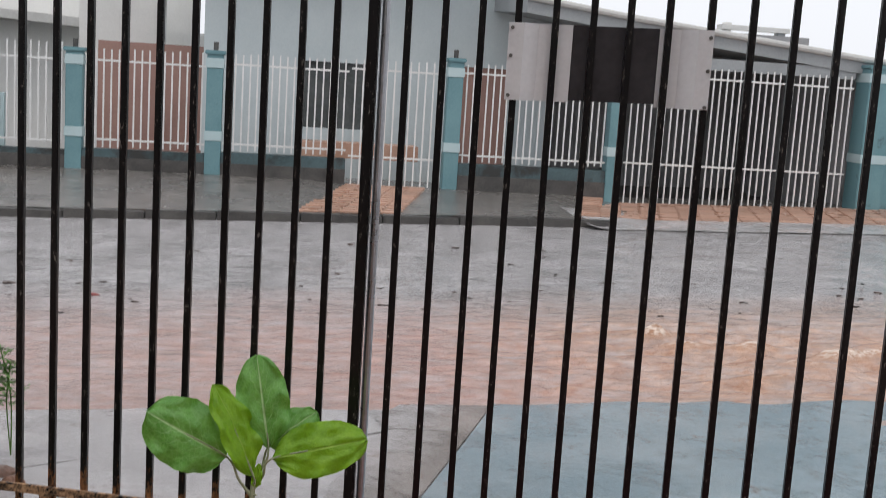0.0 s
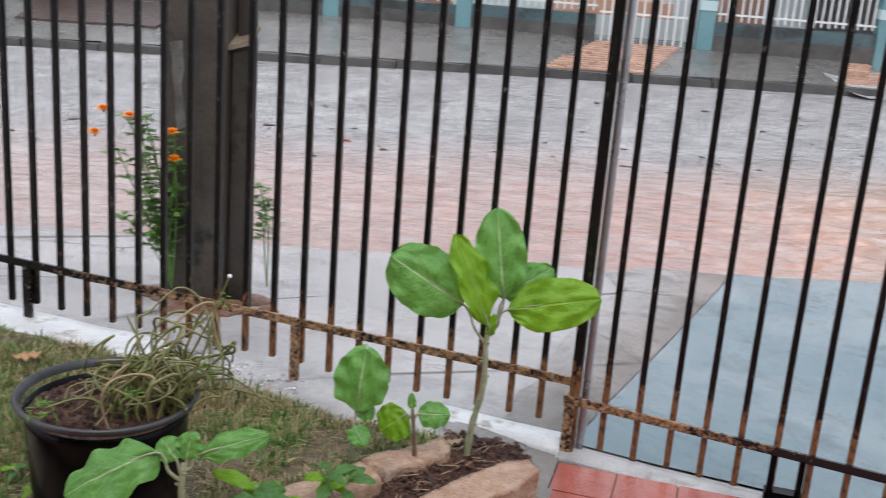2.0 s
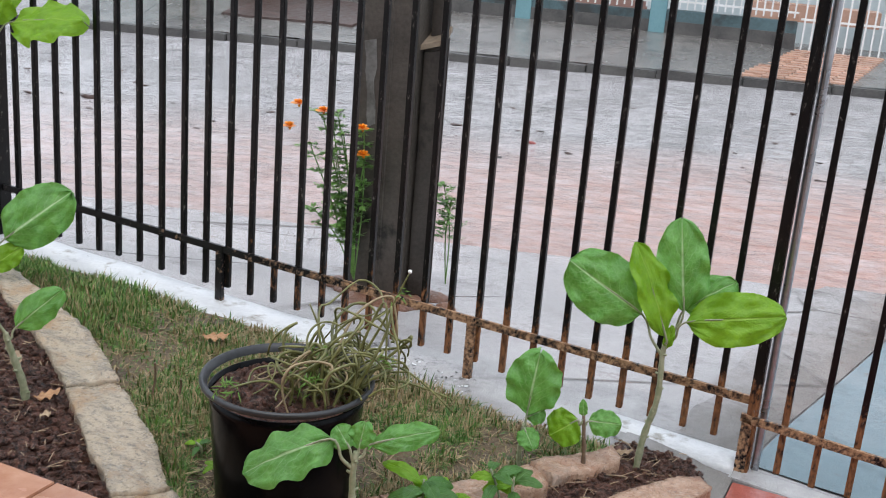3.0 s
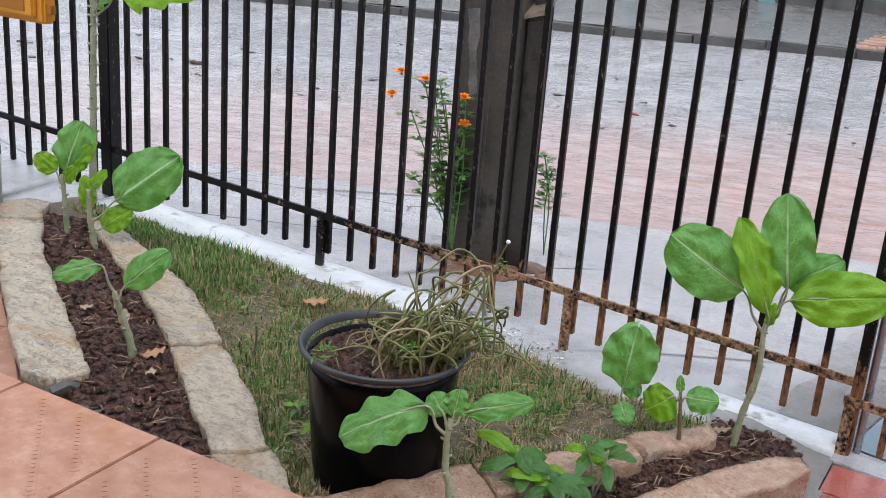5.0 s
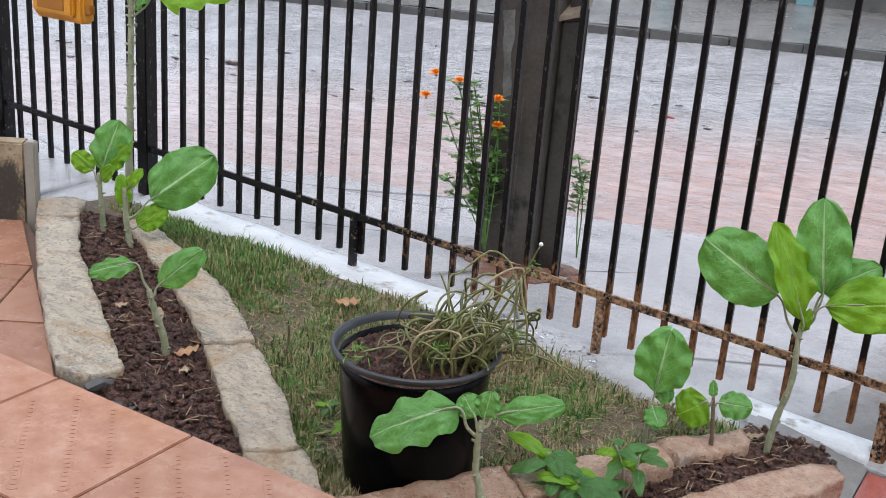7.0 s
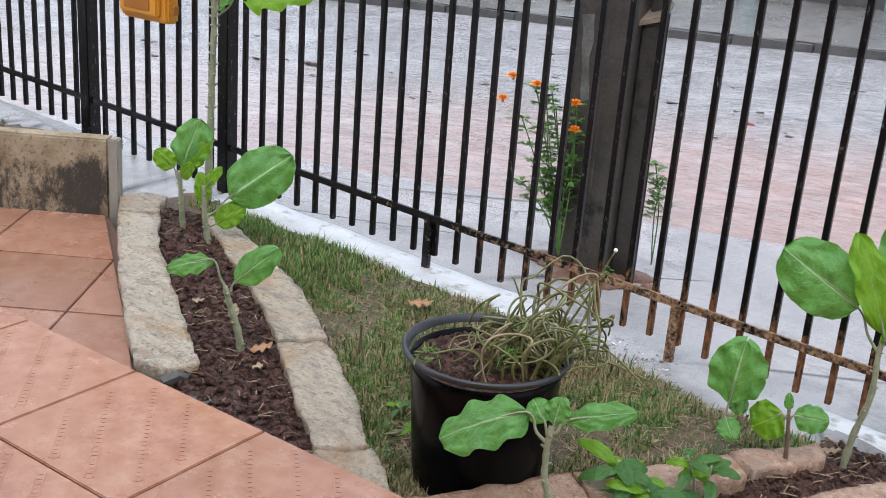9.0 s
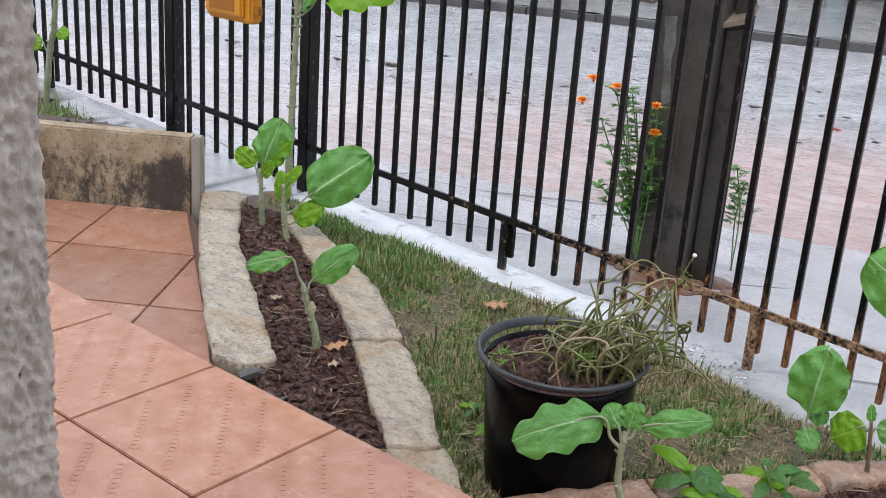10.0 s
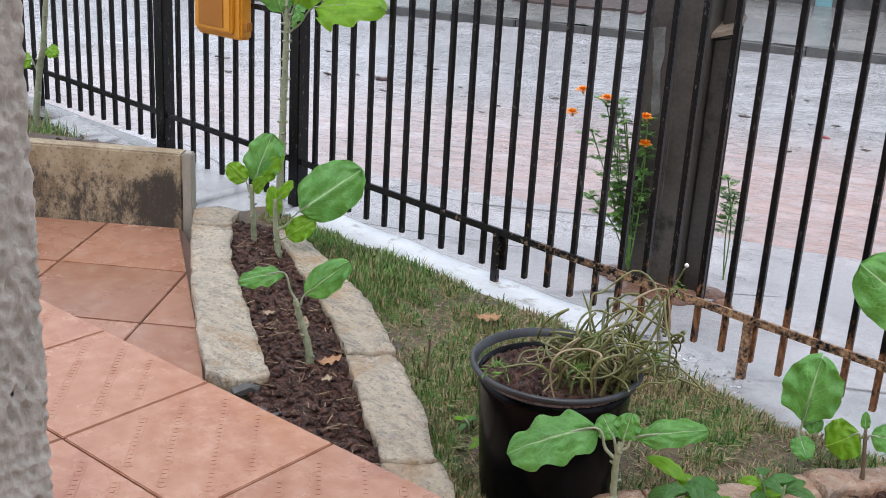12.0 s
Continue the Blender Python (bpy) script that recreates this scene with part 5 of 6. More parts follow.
# ---------------------------------------------------------------- plants


def leaf_bm(base, tip, width, face, droop=0.15, ruffle=0.05, blunt=0.5, fold=0.0, seed=0.0):
    """A leaf blade from base to tip that turns its upper side to face."""
    base, tip, face = Vector(base), Vector(tip), Vector(face).normalized()
    ax = tip - base
    L = ax.length
    ax = ax.normalized()
    side = ax.cross(face).normalized()
    up = side.cross(ax).normalized()
    bm = bmesh.new()
    uv = bm.loops.layers.uv.new("UVMap")
    nt, ns = 26, 18
    g, q = [], {}
    for i in range(nt + 1):
        t = i / nt
        e = 2 * t ** (0.75 + 0.35 * (1 - blunt) if blunt < 1 else 0.93) - 1
        w = width * 0.5 * (max(0.0, 1 - abs(e) ** (1.6 + blunt if blunt < 1 else 2.3))) ** 0.5 * min(1.0, (0.45 if blunt < 1 else 0.75) + t * 2.2)
        w = max(w, 0.003)
        row = []
        for j in range(ns + 1):
            s = 2 * j / ns - 1
            edge = abs(s) ** 3
            wav = ruffle * width * edge * math.sin(t * 19 + s * 3 + seed) + 0.7 * ruffle * width * noise.noise(Vector((t * 5 + seed, s * 4, seed)))
            h = -droop * L * (t - 0.35) ** 2 - 0.1 * width * s * s + fold * abs(s) * w + wav + 0.02 * width * (1 - abs(s))
            h += 0.022 * width * noise.noise(Vector((t * 11 - abs(s) * 4, s * 7, seed + 3))) * min(1, 3 * abs(s))
            jag = 1 + 0.035 * noise.noise(Vector((t * 9, s * 2, seed + 9))) + 0.025 * noise.noise(Vector((t * 34, s * 2, seed)))
            v = bm.verts.new(base + ax * (L * t) + side * (s * w * jag * (1 - 0.25 * abs(fold))) + up * h)
            q[v] = (j / ns, t)
            row.append(v)
        g.append(row)
    for a, b in zip(g, g[1:]):
        for j in range(ns):
            f = bm.faces.new((a[j], a[j + 1], b[j + 1], b[j]))
            for lp in f.loops:
                lp[uv].uv = q[lp.vert]
    return bm


def kale(name, label, base, stalk, leaves, r=0.012, woody=STALK, knots=6):
    """stalk: points; leaves: (petiole start, blade base, tip, width, facing, young, fold)."""
    base = Vector(base)
    ob = empty(name, base, label, "plant", "kale plants in the garden")
    pts = bez(stalk, 6)
    bm = bmesh.new()
    rr = [r * (1.15 - 0.45 * i / len(pts)) * (1 + 0.12 * math.sin(i * 2.1)) for i in range(len(pts))]
    add_tube(bm, [p - base for p in pts], rr, 10)
    for i in range(knots):
        p = pts[int((0.25 + 0.7 * i / knots) * (len(pts) - 1))] - base
        a = i * 2.4
        d = Vector((math.cos(a), math.sin(a), 0.35))
        add_tube(bm, [p, p + d * r * 1.7], [r * 0.55, r * 0.3], 6)
    part("stalk", bm, woody, ob, "", True)
    for i, (p0, b, t, w, face, young, fold) in enumerate(leaves):
        p0, b, t = Vector(p0), Vector(b), Vector(t)
        m = KALE_YOUNG if young else KALE
        lf = part("leaf", (lambda q: (q.transform(Matrix.Translation(-base)), q)[1])(leaf_bm(b, t, w, face, 0.25, 0.11, 1.2 if w > 0.6 * (t - b).length else 0.75, fold, i * 1.7 + base.x * 9)), m, ob, "yellow-green young kale leaf" if young else "", True)
        bm = bmesh.new()
        mid = p0.lerp(b, 0.5) + Vector((0, 0, -0.012))
        end = b.lerp(t, 0.55) - Vector(face).normalized() * 0.004
        c = bez([p0, mid, b, end], 5)
        add_tube(bm, [v - base for v in c], [0.0055 - 0.004 * k / len(c) for k in range(len(c))], 7)
        part("petiole", bm, STALK, lf, "", True)
    return ob


CAMWARD = Vector((0.45, -1.0, 0.45))
kale("kale", "tall kale plant with broad leaves in the stone-edged bed", (-0.277, -0.337, 0.09),
     [(-0.285, -0.34, 0.06), (-0.275, -0.337, 0.2), (-0.25, -0.335, 0.34), (-0.255, -0.332, 0.48), (-0.25, -0.33, 0.53)],
     [((-0.258, -0.332, 0.48), (-0.33, -0.35, 0.60), (-0.55, -0.417, 0.74), 0.205, (0.25, -1, 0.35), 0, 0),
      ((-0.25, -0.33, 0.52), (-0.25, -0.345, 0.545), (-0.365, -0.35, 0.82), 0.125, (0.8, -0.9, 0.2), 1, 0.4),
      ((-0.25, -0.32, 0.53), (-0.215, -0.31, 0.62), (-0.265, -0.29, 0.895), 0.165, (0.2, -1, 0.25), 0, 0.12),
      ((-0.25, -0.32, 0.51), (-0.2, -0.335, 0.6), (0.075, -0.31, 0.675), 0.165, (0.0, -1, 0.35), 1, 0.05),
      ((-0.25, -0.31, 0.52), (-0.22, -0.28, 0.62), (-0.09, -0.24, 0.73), 0.12, (0.1, -0.8, 0.7), 0, 0.1),
      ((-0.252, -0.33, 0.5), (-0.248, -0.335, 0.5), (-0.235, -0.34, 0.58), 0.035, (0.3, -1, 0.2), 1, 0.4)], 0.010, STALK, 7)
kale("kale", "small kale plant with one round upright leaf", (-0.603, -0.537, 0.095),
     [(-0.603, -0.537, 0.07), (-0.605, -0.54, 0.15), (-0.6, -0.537, 0.24)],
     [((-0.6, -0.537, 0.23), (-0.595, -0.537, 0.27), (-0.578, -0.53, 0.468), 0.17, (0.25, -1, 0.4), 0, 0.05),
      ((-0.6, -0.537, 0.22), (-0.595, -0.55, 0.23), (-0.545, -0.6, 0.2), 0.07, (0.2, -0.7, 0.7), 0, 0.1),
      ((-0.6, -0.53, 0.23), (-0.6, -0.52, 0.25), (-0.56, -0.47, 0.27), 0.07, (0.2, -0.8, 0.6), 0, 0.1)], 0.008, STALK, 4)
kale("kale", "small kale seedling with rounded leaves on a brown stem", (-0.418, -0.461, 0.09),
     [(-0.418, -0.461, 0.06), (-0.425, -0.463, 0.17), (-0.437, -0.467, 0.28)],
     [((-0.437, -0.467, 0.26), (-0.455, -0.472, 0.262), (-0.53, -0.5, 0.2), 0.12, (0.1, -1, 0.35), 1, 0),
      ((-0.437, -0.467, 0.26), (-0.42, -0.463, 0.265), (-0.325, -0.435, 0.27), 0.085, (0.2, -0.9, 0.7), 0, 0),
      ((-0.437, -0.467, 0.27), (-0.438, -0.466, 0.275), (-0.445, -0.465, 0.33), 0.03, (0.3, -1, 0.2), 0, 0.4)], 0.007, WOODY, 3)
kale("kale", "young kale plant with drooping leaves in front of the pot", (-0.70, -1.41, 0.09),
     [(-0.7, -1.41, 0.06), (-0.706, -1.395, 0.281), (-0.72, -1.4, 0.352), (-0.722, -1.4, 0.44), (-0.72, -1.395, 0.485)],
     [((-0.721, -1.4, 0.44), (-0.775, -1.425, 0.515), (-0.965, -1.52, 0.42), 0.14, (0.15, -0.55, 0.85), 0, 0.05),
      ((-0.72, -1.395, 0.467), (-0.715, -1.391, 0.489), (-0.711, -1.378, 0.555), 0.07, (0.2, -1, 0.3), 0, 0.2),
      ((-0.72, -1.395, 0.467), (-0.689, -1.382, 0.507), (-0.547, -1.316, 0.56), 0.07, (0.3, -0.8, 0.8), 0, 0.05),
      ((-0.72, -1.395, 0.458), (-0.733, -1.404, 0.494), (-0.777, -1.395, 0.538), 0.065, (0.2, -0.8, 0.8), 0, 0.1)], 0.0095, STALK, 6)
kale("kale", "young kale plant with two hanging leaves in dark soil", (-2.0, -1.15, 0.165),
     [(-2.0, -1.15, 0.13), (-2.01, -1.16, 0.24), (-2.03, -1.18, 0.34), (-2.04, -1.19, 0.4)],
     [((-2.035, -1.185, 0.39), (-2.07, -1.215, 0.49), (-2.17, -1.32, 0.465), 0.072, (0.4, -0.7, 0.8), 0, 0),
      ((-2.035, -1.185, 0.38), (-2.02, -1.17, 0.415), (-1.925, -1.08, 0.53), 0.1, (0.5, -0.9, 0.35), 0, 0)], 0.012, STALK, 6)
kale("kale", "kale plant with one broad pale-veined leaf", (-2.76, -0.59, 0.2),
     [(-2.76, -0.59, 0.17), (-2.775, -0.6, 0.3), (-2.78, -0.605, 0.45)],
     [((-2.775, -0.6, 0.32), (-2.715, -0.535, 0.40), (-2.55, -0.36, 0.58), 0.215, (0.6, -0.9, 0.3), 0, 0),
      ((-2.775, -0.6, 0.3), (-2.75, -0.57, 0.29), (-2.67, -0.5, 0.37), 0.1, (0.5, -0.9, 0.3), 1, 0.1),
      ((-2.78, -0.605, 0.36), (-2.78, -0.605, 0.37), (-2.79, -0.61, 0.5), 0.07, (0.8, -0.6, 0.1), 1, 0.4),
      ((-2.78, -0.605, 0.44), (-2.77, -0.6, 0.45), (-2.72, -0.57, 0.53), 0.05, (0.5, -0.9, 0.2), 1, 0.3)], 0.012, STALK, 6)
kale("kale", "kale plant with upright green leaves at the bed's end", (-2.96, -0.55, 0.2),
     [(-2.96, -0.55, 0.17), (-2.965, -0.555, 0.32), (-2.97, -0.56, 0.46)],
     [((-2.97, -0.56, 0.42), (-2.965, -0.55, 0.47), (-2.92, -0.5, 0.67), 0.16, (0.5, -0.9, 0.25), 0, 0.05),
      ((-2.97, -0.56, 0.42), (-2.985, -0.575, 0.47), (-3.04, -0.625, 0.54), 0.085, (0.6, -0.8, 0.3), 1, 0.1),
      ((-2.97, -0.56, 0.43), (-2.95, -0.54, 0.47), (-2.88, -0.49, 0.6), 0.09, (0.5, -0.8, 0.4), 1, 0.1),
      ((-2.968, -0.56, 0.4), (-2.96, -0.56, 0.43), (-2.9, -0.56, 0.5), 0.06, (0.5, -0.9, 0.3), 1, 0.2)], 0.011, STALK, 5)
kale("kale", "very tall kale with a long bare knobbly stalk by the fence", (-3.27, -0.12, 0.2),
     [(-3.27, -0.13, 0.16), (-3.265, -0.125, 0.45), (-3.255, -0.12, 0.75), (-3.25, -0.115, 1.0), (-3.25, -0.11, 1.2)],
     [((-3.25, -0.11, 1.0), (-3.1, -0.1, 1.13), (-2.74, -0.1, 1.2), 0.2, (0.4, -0.7, 0.7), 1, 0),
      ((-3.25, -0.11, 1.02), (-3.26, -0.13, 1.09), (-3.31, -0.18, 1.3), 0.16, (0.6, -0.9, 0.2), 0, 0.1),
      ((-3.25, -0.11, 1.05), (-3.22, -0.1, 1.12), (-3.1, -0.1, 1.3), 0.18, (0.5, -0.9, 0.3), 1, 0.1),
      ((-3.25, -0.11, 1.1), (-3.25, -0.12, 1.18), (-3.2, -0.16, 1.4), 0.16, (0.5, -0.9, 0.2), 1, 0.2),
      ((-3.25, -0.11, 1.02), (-3.2, -0.13, 1.07), (-3.1, -0.19, 1.12), 0.1, (0.5, -0.8, 0.5), 0, 0.1)], 0.015, STALK, 34)
kale("kale", "tall thin kale on the neighbour's ground behind the mouldy wall", (-4.68, -0.5, 0.38),
     [(-4.68, -0.5, 0.3), (-4.6, -0.5, 0.66), (-4.55, -0.5, 0.8), (-4.5, -0.5, 1.05)],
     [((-4.57, -0.5, 0.75), (-4.52, -0.5, 0.79), (-4.45, -0.5, 0.77), 0.07, (0.6, -0.8, 0.4), 1, 0),
      ((-4.6, -0.5, 0.66), (-4.63, -0.52, 0.72), (-4.7, -0.56, 0.7), 0.08, (0.6, -0.8, 0.4), 1, 0)], 0.016, STALK, 6)


def sprout(base, stems, label, flower=None):
    base = Vector(base)
    ob = empty("seedling", base, label, "plant", "seedlings in the bed")
    for top, n, size in stems:
        top = Vector(top)
        st = bez([base, base.lerp(top, 0.5) + Vector((0.01, 0, 0.01)), top], 5)
        stem = part("stem", add_tube(bmesh.new(), [p - base for p in st], 0.0035, 6), STALK, ob, "", True)
        for i in range(n):
            a = i * 2.39 + top.x * 7
            p = st[min(len(st) - 1, int(len(st) * (0.6 + 0.4 * i / n)))] - base
            d = Vector((math.cos(a), math.sin(a), 0.35 - 0.4 * (i % 2)))
            bm = leaf_bm(p, p + d * size * random.uniform(0.8, 1.2), size * 0.44, Vector((0.1, -0.5, 1)), 0.6, 0.04, 0.2, 0.2, i)
            part("leaf", bm, SMALL_LEAF if i % 3 else KALE_YOUNG, stem, "", True)
    if flower:
        c = Vector(flower) - base
        bm = bmesh.new()
        for i in range(5):
            a = i * 1.2566
            d = Vector((math.cos(a), 0.3 * math.sin(a) - 0.2, math.sin(a))) * 0.022
            bm2 = leaf_bm(c, c + d, 0.02, (0.2, -1, 0.3), 0.1, 0.02, 0.9, 0, i)
            me = bpy.data.meshes.new("petal")
            bm2.to_mesh(me)
            bm.from_mesh(me)
            bm2.free()
            bpy.data.meshes.remove(me)
        part("flower", bm, WHITE_PETAL, ob, "small white five-petalled flower", True)


sprout((-0.715, -1.05, 0.09), [((-0.7, -1.03, 0.245), 8, 0.105), ((-0.66, -1.03, 0.18), 6, 0.1)], "bushy green seedling with pointed leaves")
sprout((-0.6, -1.0, 0.09), [((-0.6, -1.04, 0.2), 8, 0.1), ((-0.56, -0.98, 0.17), 7, 0.09)], "green seedling with a small white flower", (-0.57, -1.0, 0.14))
sprout((-0.52, -0.89, 0.09), [((-0.56, -0.9, 0.26), 6, 0.08), ((-0.5, -0.87, 0.24), 6, 0.085)], "thin green seedling with narrow leaves")
sprout((-1.32, -1.12, 0.1), [((-1.3, -1.13, 0.16), 4, 0.045)], "small weed in the lawn")
sprout((-1.42, -1.05, 0.1), [((-1.44, -1.05, 0.15), 4, 0.04)], "small weed in the lawn")


def marigold(base, stems, flowers, label):
    base = Vector(base)
    ob = empty("marigold", base, label, "plant", "marigolds by the pole")
    for top in stems:
        top = Vector(top)
        st = bez([base, base.lerp(top, 0.45) + Vector((random.uniform(-0.02, 0.02), 0, 0.05)), top], 8)
        stem = part("stem", add_tube(bmesh.new(), [p - base for p in st], 0.003, 5), FEATHER, ob)
        bm = bmesh.new()
        for i in range(8, len(st), 2):
            for s in range(4):
                a = i * 1.1 + s * 1.57 + random.uniform(-0.4, 0.4)
                p = st[i] - base
                d = Vector((math.cos(a), math.sin(a), random.uniform(-0.3, 0.5))).normalized()
                L = random.uniform(0.04, 0.1) * (1.2 - 0.6 * i / len(st))
                add_tube(bm, [p, p + d * L * 0.5 + Vector((0, 0, 0.006)), p + d * L - Vector((0, 0, 0.008))], 0.0012, 3)
                side = d.cross(Vector((0, 0, 1))).normalized()
                for k in range(2, 9):
                    c = p + d * L * k / 8
                    for w in (-1, 1):
                        e = (d * 0.7 + side * w + Vector((0, 0, random.uniform(-0.3, 0.5)))).normalized()
                        s2 = random.uniform(0.016, 0.034) * (1.15 - 0.08 * k)
                        n = (e.cross(Vector((0, 0, 1))) + Vector((0, 0, 0.4))).normalized() * s2 * 0.3
                        bm.faces.new([bm.verts.new(v) for v in (c, c + e * s2 * 0.5 + n, c + e * s2, c + e * s2 * 0.5 - n)])
        part("leaves", bm, FEATHER, stem)
    for c in flowers:
        c = Vector(c) - base
        bm = bmesh.new()
        for ring, (n, r, h) in enumerate(((9, 0.032, 0.0), (7, 0.022, 0.008), (5, 0.012, 0.014))):
            for i in range(n):
                a = 6.283 * i / n + ring
                d = Vector((math.cos(a), math.sin(a) - 0.35, 0.25 + 0.3 * ring))
                sd = Vector((-math.sin(a), math.cos(a), 0)) * r * 0.5
                t = c + d * r + Vector((0, 0, h))
                o = c + Vector((0, 0, h * 0.4))
                m = o.lerp(t, 0.6)
                bm.faces.new([bm.verts.new(v) for v in (o, m + sd, t + sd * 0.5, t - sd * 0.5, m - sd)])
        bmesh.ops.create_icosphere(bm, subdivisions=1, radius=0.007, matrix=Matrix.Translation(c - Vector((0, 0, 0.006))))
        part("flower", bm, ORANGE, ob, "orange double marigold flower")


marigold((-1.86, 0.64, 0.1), [(-1.962, 0.6, 0.84), (-1.985, 0.6, 0.8), (-2.035, 0.6, 0.82), (-1.93, 0.6, 0.76), (-1.83, 0.6, 0.78), (-1.82, 0.6, 0.665), (-1.96, 0.6, 0.64), (-1.95, 0.6, 0.52), (-2.06, 0.6, 0.4), (-1.95, 0.61, 0.44), (-1.91, 0.61, 0.35), (-2.09, 0.6, 0.68)],
         [(-1.826, 0.58, 0.793), (-1.815, 0.58, 0.682), (-2.198, 0.6, 0.744), (-2.155, 0.6, 0.849), (-2.031, 0.6, 0.834)], "feathery marigold plant with orange flowers beside the pole")
marigold((-1.53, 0.9, 0.08), [(-1.49, 0.8, 0.5), (-1.52, 0.78, 0.56)], [], "feathery green plant without flowers beside the pole")

# ---------------------------------------------------------------- the black pot with its tangle of stems
PX, PY = POT_AT
GZ = lawn_z(PX) - 0.035
H = 0.493 - GZ
pot = empty("flower_pot", (PX, PY, GZ), "large black plastic plant pot standing in the grass", "pot")


def lathe(prof, n=56, floor=True):
    bm = bmesh.new()
    rows = [[bm.verts.new((r * math.cos(2 * math.pi * i / n), r * math.sin(2 * math.pi * i / n), z)) for i in range(n)] for r, z in prof]
    for a, b in zip(rows, rows[1:]):
        for i in range(n):
            bm.faces.new((a[i], a[(i + 1) % n], b[(i + 1) % n], b[i]))
    if floor:
        bm.faces.new(list(reversed(rows[0])))
    return bm


bm = lathe(((0.175, -0.01), (0.181, 0.0), (0.185, 0.05), (0.208, H - 0.06), (0.212, H - 0.035), (0.206, H - 0.035), (0.201, H - 0.08), (0.177, 0.02)))
part("body", bm, POT, pot, "", True)
bm = lathe(((0.212, H - 0.019), (0.228, H - 0.018), (0.233, H - 0.014), (0.235, H - 0.006), (0.232, H), (0.226, H + 0.001), (0.219, H - 0.003), (0.213, H - 0.02)), 56, False)
part("rim", bm, POT_RIM, pot, "thick rolled rim, its grey highlight put into the colour", True)
soil_c = (PX, PY)
bm = bmesh.new()
bmesh.ops.create_grid(bm, x_segments=44, y_segments=44, size=0.205)
for v in list(bm.verts):
    if v.co.length > 0.205:
        bm.verts.remove(v)
for v in bm.verts:
    v.co.z = H - 0.045 + 0.015 * noise.noise(v.co * 18) + 0.008 * noise.noise(v.co * 55)
part("soil", bm, SOIL, pot, "wet dark soil", True)
bm = bmesh.new()
for i in range(170):
    a, r = random.uniform(0, 6.28), 0.185 * math.sqrt(random.random())
    s = random.uniform(0.01, 0.024)
    bmesh.ops.create_icosphere(bm, subdivisions=1, radius=s / 2, matrix=Matrix.LocRotScale((r * math.cos(a), r * math.sin(a), H - 0.04), Euler((a, r * 9, 0)), (1.2, 0.8, 0.7)))
tagged(part("clod", bm, SOIL, pot), kind="stuff")

tangle = empty("succulent", (PX + 0.05, PY + 0.02, 0.435), "tangled leggy succulent stems, olive and tan, sprawling from the pot", "plant")
RIGHT = Vector((0.80, 0.60, 0))
AWAY = Vector((-0.60, 0.80, 0))
UP = Vector((0, 0, 1))
for i in range(58):
    root = RIGHT * random.uniform(-0.06, 0.14) + AWAY * random.uniform(-0.1, 0.12)
    lean = RIGHT * random.gauss(0.07, 0.1) + AWAY * random.gauss(0.02, 0.09)
    rise = random.uniform(0.03, 0.22) * (1 + 1.2 * clampf(lean.dot(RIGHT), -0.3, 0.3))
    ph, tw = random.uniform(0, 6.28), random.uniform(4, 10) * random.choice((-1, 1))
    curl = random.uniform(0.025, 0.065)
    close = random.uniform(0.7, 1.15)
    pts = []
    for k in range(13):
        s = k / 12
        p = root + lean * s * 1.25 + UP * rise * math.sin(math.pi * s * close) + (RIGHT * math.cos(ph + tw * s) + AWAY * math.sin(ph + tw * s) + UP * 0.5 * math.sin(ph * 2 + tw * s)) * curl * min(1, s * 2.5)
        if p.xy.length > 0.17 and p.dot(RIGHT) < 0.1:
            p *= 0.17 / p.xy.length
        if p.xy.length > 0.18:
            p *= min(1, 0.27 / p.xy.length)
            p.z = max(p.z, 0.066 + 0.01 * math.sin(i))
        if p.z < 0.008 and k:
            p.z = 0.008 + random.uniform(0, 0.015)
        pts.append(p)
    st = bez(pts, 3)
    th = random.uniform(0.0026, 0.0047)
    bm = add_tube(bmesh.new(), st, [th * (1.1 - 0.5 * j / len(st)) * (1.25 if j % 5 == 0 else 1) for j in range(len(st))], 6)
    part("stem", bm, STEM_TAN if i % 7 == 0 else STEM_OLIVE, tangle, "", True)
for root, tip, mid in (((0.0, -0.02, 0), (-0.11, -0.2, 0.075), (-0.05, -0.12, 0.08)), ((0.05, 0.1, 0), (0.21, 0.14, 0.36), (0.14, 0.14, 0.2)), ((0.08, 0.05, 0.02), (0.2, 0.06, 0.14), (0.16, 0.1, 0.28)), ((0.06, 0.1, 0.02), (0.33, 0.22, 0.0), (0.2, 0.16, 0.04)), ((0.06, 0.05, 0.02), (0.36, 0.18, -0.02), (0.2, 0.12, 0.1)), ((0.02, 0.12, 0.0), (-0.1, 0.16, 0.2), (-0.05, 0.15, 0.12))):
    st = bez([root, mid, tip], 8)
    part("stem", add_tube(bmesh.new(), st, [0.005 - 0.003 * j / len(st) for j in range(len(st))], 6), STEM_OLIVE, tangle, "long arching stem", True)
NEEDLE = surface("bright_needles", (0.12, 0.26, 0.04), (0.2, 0.36, 0.07), 12, 60, (0.35, 0.5))
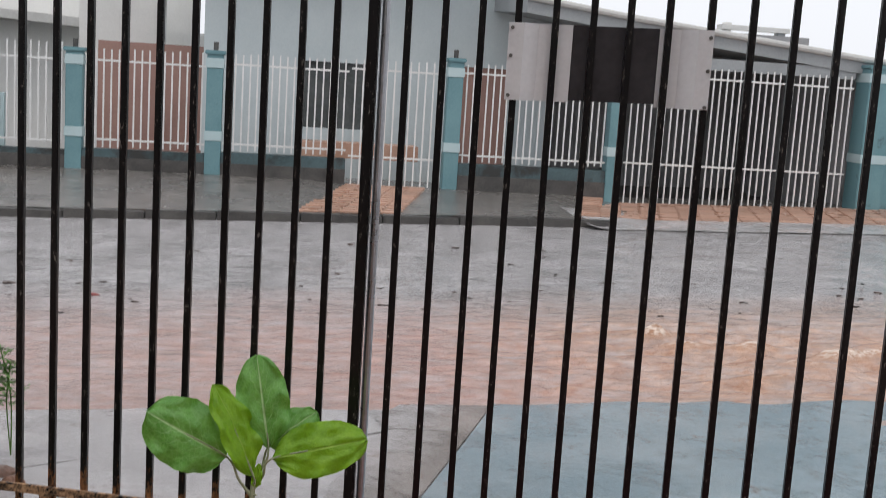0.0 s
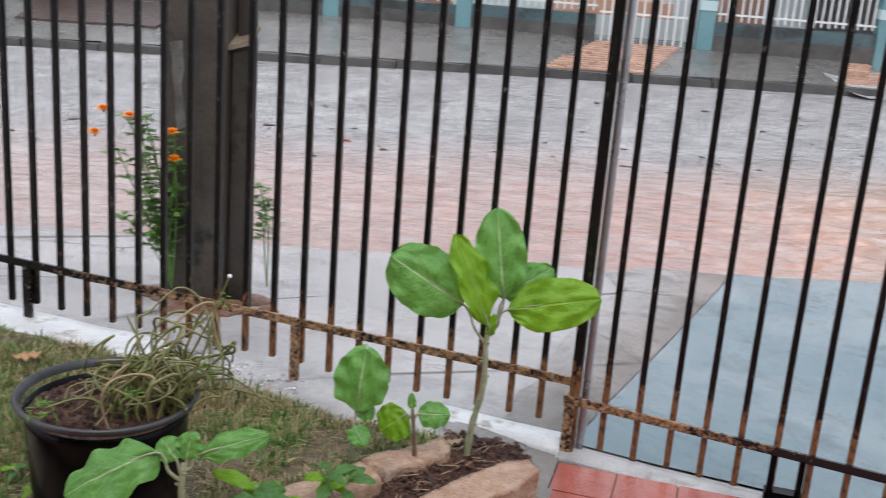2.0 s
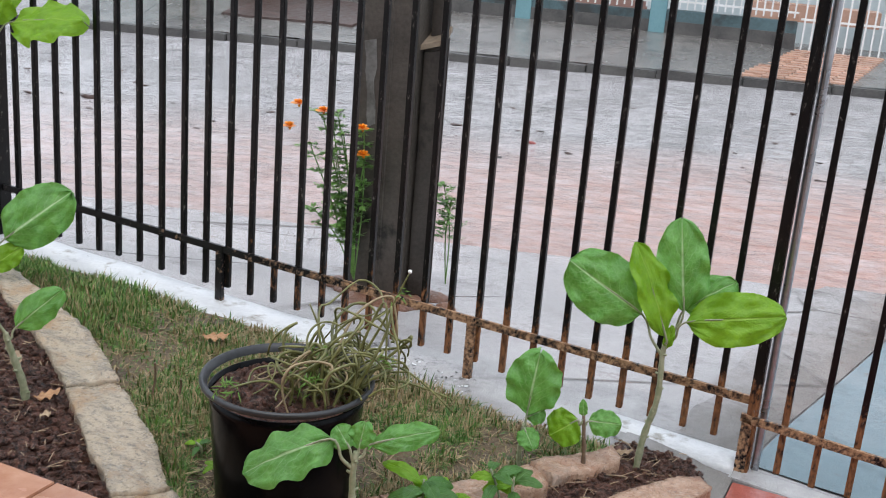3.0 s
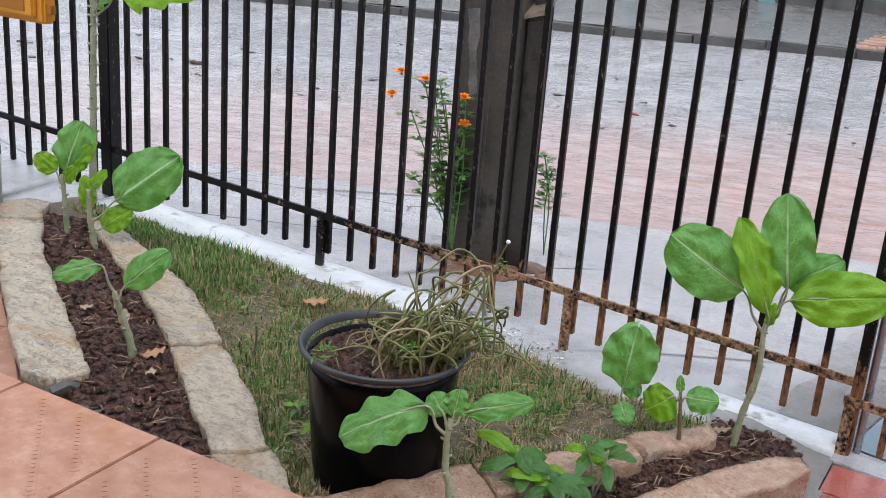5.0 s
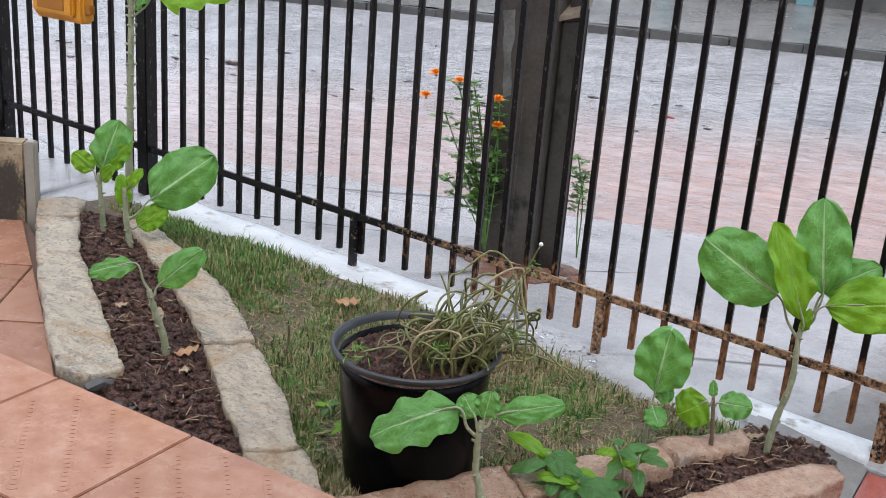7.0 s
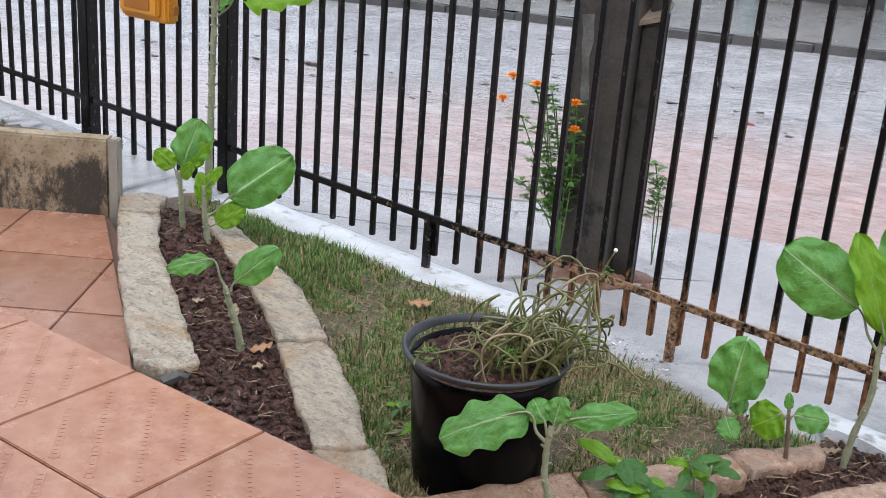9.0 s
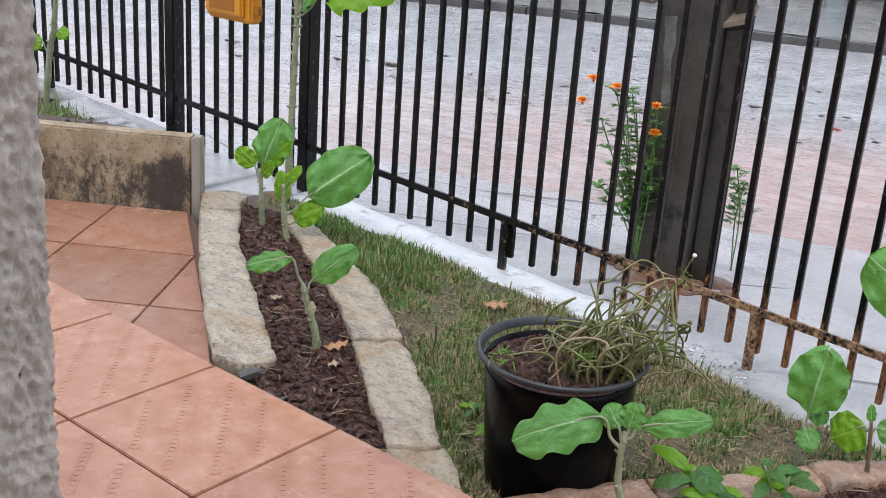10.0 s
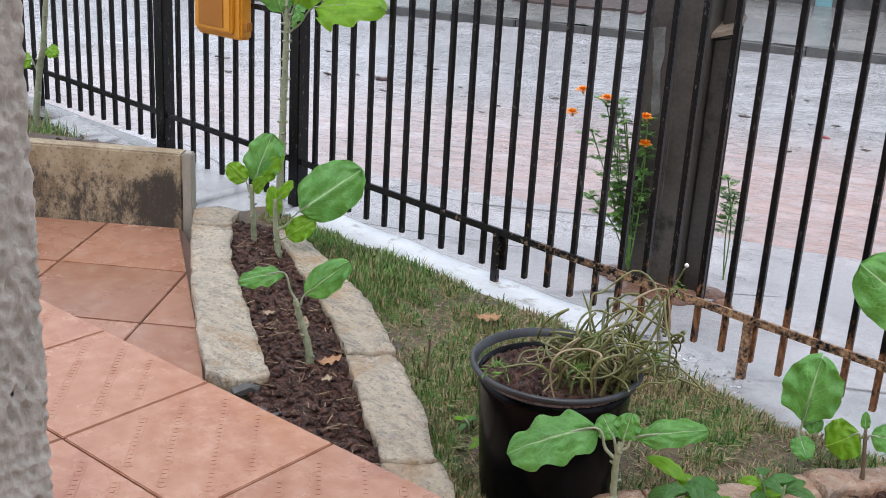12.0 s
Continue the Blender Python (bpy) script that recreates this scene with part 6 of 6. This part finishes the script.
for c, n, s in (((-0.12, -0.205, 0.07), 26, 0.03), ((0.02, -0.04, 0.08), 26, 0.035), ((0.0, 0.05, 0.12), 14, 0.03), ((0.17, 0.1, 0.12), 14, 0.03), ((0.2, 0.13, 0.3), 10, 0.02)):
    bm = bmesh.new()
    for i in range(n):
        d = Vector((random.gauss(0, 1), random.gauss(0, 1), random.gauss(0, 0.8))).normalized()
        o = Vector(c) + Vector((random.gauss(0, 0.015), random.gauss(0, 0.015), random.gauss(0, 0.012)))
        add_tube(bm, [o, o + d * s * 0.5, o + d * s], [0.001, 0.0016, 0.0004], 4)
    tagged(part("tuft", bm, NEEDLE, tangle, "tuft of small bright green needle leaves"), kind="stuff")
bm = bmesh.new()
bmesh.ops.create_icosphere(bm, subdivisions=2, radius=0.006, matrix=Matrix.Translation((0.212, 0.142, 0.367)))
part("bud", bm, WHITE_PETAL, tangle, "small pale seed head")

# ---------------------------------------------------------------- loose leaves, twigs and drift
rng = random.Random(5)
bm = bmesh.new()
for i in range(150):
    u = rng.uniform(-9, 6.5)
    v = rng.choice((rng.gauss(5.9, 0.5), rng.uniform(5.2, 9.5), rng.gauss(6.6, 0.6)))
    v = clampf(v, 4.9, 10.3)
    s = rng.uniform(0.012, 0.04) * (1.5 if i % 9 == 0 else 1)
    r = bmesh.ops.create_icosphere(bm, subdivisions=1, radius=0.5, matrix=Matrix.LocRotScale((u, v, street_z(u) + 0.026), Euler((0, 0, rng.uniform(-0.5, 0.5))), (s * rng.uniform(1, 3.2), s, s * 0.3)))
    for w in r["verts"]:
        w.co += noise.noise_vector(w.co * 60) * s * 0.55
drift = solid("drift_debris", bm, DEBRIS, "dark leaves and twigs drifting on the flooded street", "debris", "stuff")
drift.matrix_basis = STREET


def clump(u, v, s, m, label):
    bm = bmesh.new()
    bmesh.ops.create_icosphere(bm, subdivisions=3, radius=0.5, matrix=Matrix.LocRotScale((0, 0, 0), None, (s, s * 0.5, s * 0.28)))
    for w in bm.verts:
        w.co += noise.noise_vector(w.co * 14 + Vector((u, v, 0))) * s * 0.16
    ob = solid("debris_clump", bm, m, label, "debris", "", True)
    ob.matrix_basis = STREET @ Matrix.Translation((u, v, street_z(u) + 0.03))


clump(-5.91, 5.87, 0.2, DEBRIS, "dark clump of leaves in the shallow water")
clump(-6.5, 5.8, 0.1, DEBRIS, "small dark clump of leaves in the water")
clump(-1.7, 5.87, 0.09, RED_LEAF, "dark red fallen leaf in the shallow water")


def litter(at, size, turn_, m, label):
    bm = leaf_bm((-size / 2, 0, 0), (size / 2, 0, 0.01), size * 0.5, (0, 0, 1), -0.5, 0.15, 0.3, 0.3, at[0])
    ob = solid("fallen_leaf", bm, m, label, "leaf", "", True)
    ob.matrix_basis = pose(*at, 8, 5, turn_)


for at, size, a, m in (((-1.83, -0.42, lawn_z(-1.83) + 0.03), 0.1, 20, DRY_LEAF), ((-1.5, -0.86, lawn_z(-1.5) + 0.02), 0.08, 100, DRY_LEAF), ((-1.95, -1.12, bed_z(-1.95, 0) + 0.02), 0.08, 60, DRY_LEAF), ((-1.86, -1.22, bed_z(-1.9, 0) + 0.02), 0.07, -50, STRAW),
                       ((-2.2, -1.0, bed_z(-2.2, 0) + 0.02), 0.08, 130, STRAW), ((-2.35, -1.02, bed_z(-2.35, 0) + 0.02), 0.06, 10, STRAW), ((-0.34, -0.3, lawn_z(-0.34) + 0.03), 0.06, 10, STRAW)):
    litter(at, size, a, m, "curled brown fallen leaf lying in the garden")
for x, y, h in ((-1.75, -0.88, 0.13), (-1.68, -0.84, 0.08)):
    ob = solid("twig", add_tube(bmesh.new(), bez([(0, 0, -0.02), (0.012, 0.01, h * 0.5), (0.02, 0.0, h)], 5), [0.004] * 11, 6), WOODY, "dry twig standing in the lawn", "twig")
    ob.location = (x, y, lawn_z(x))
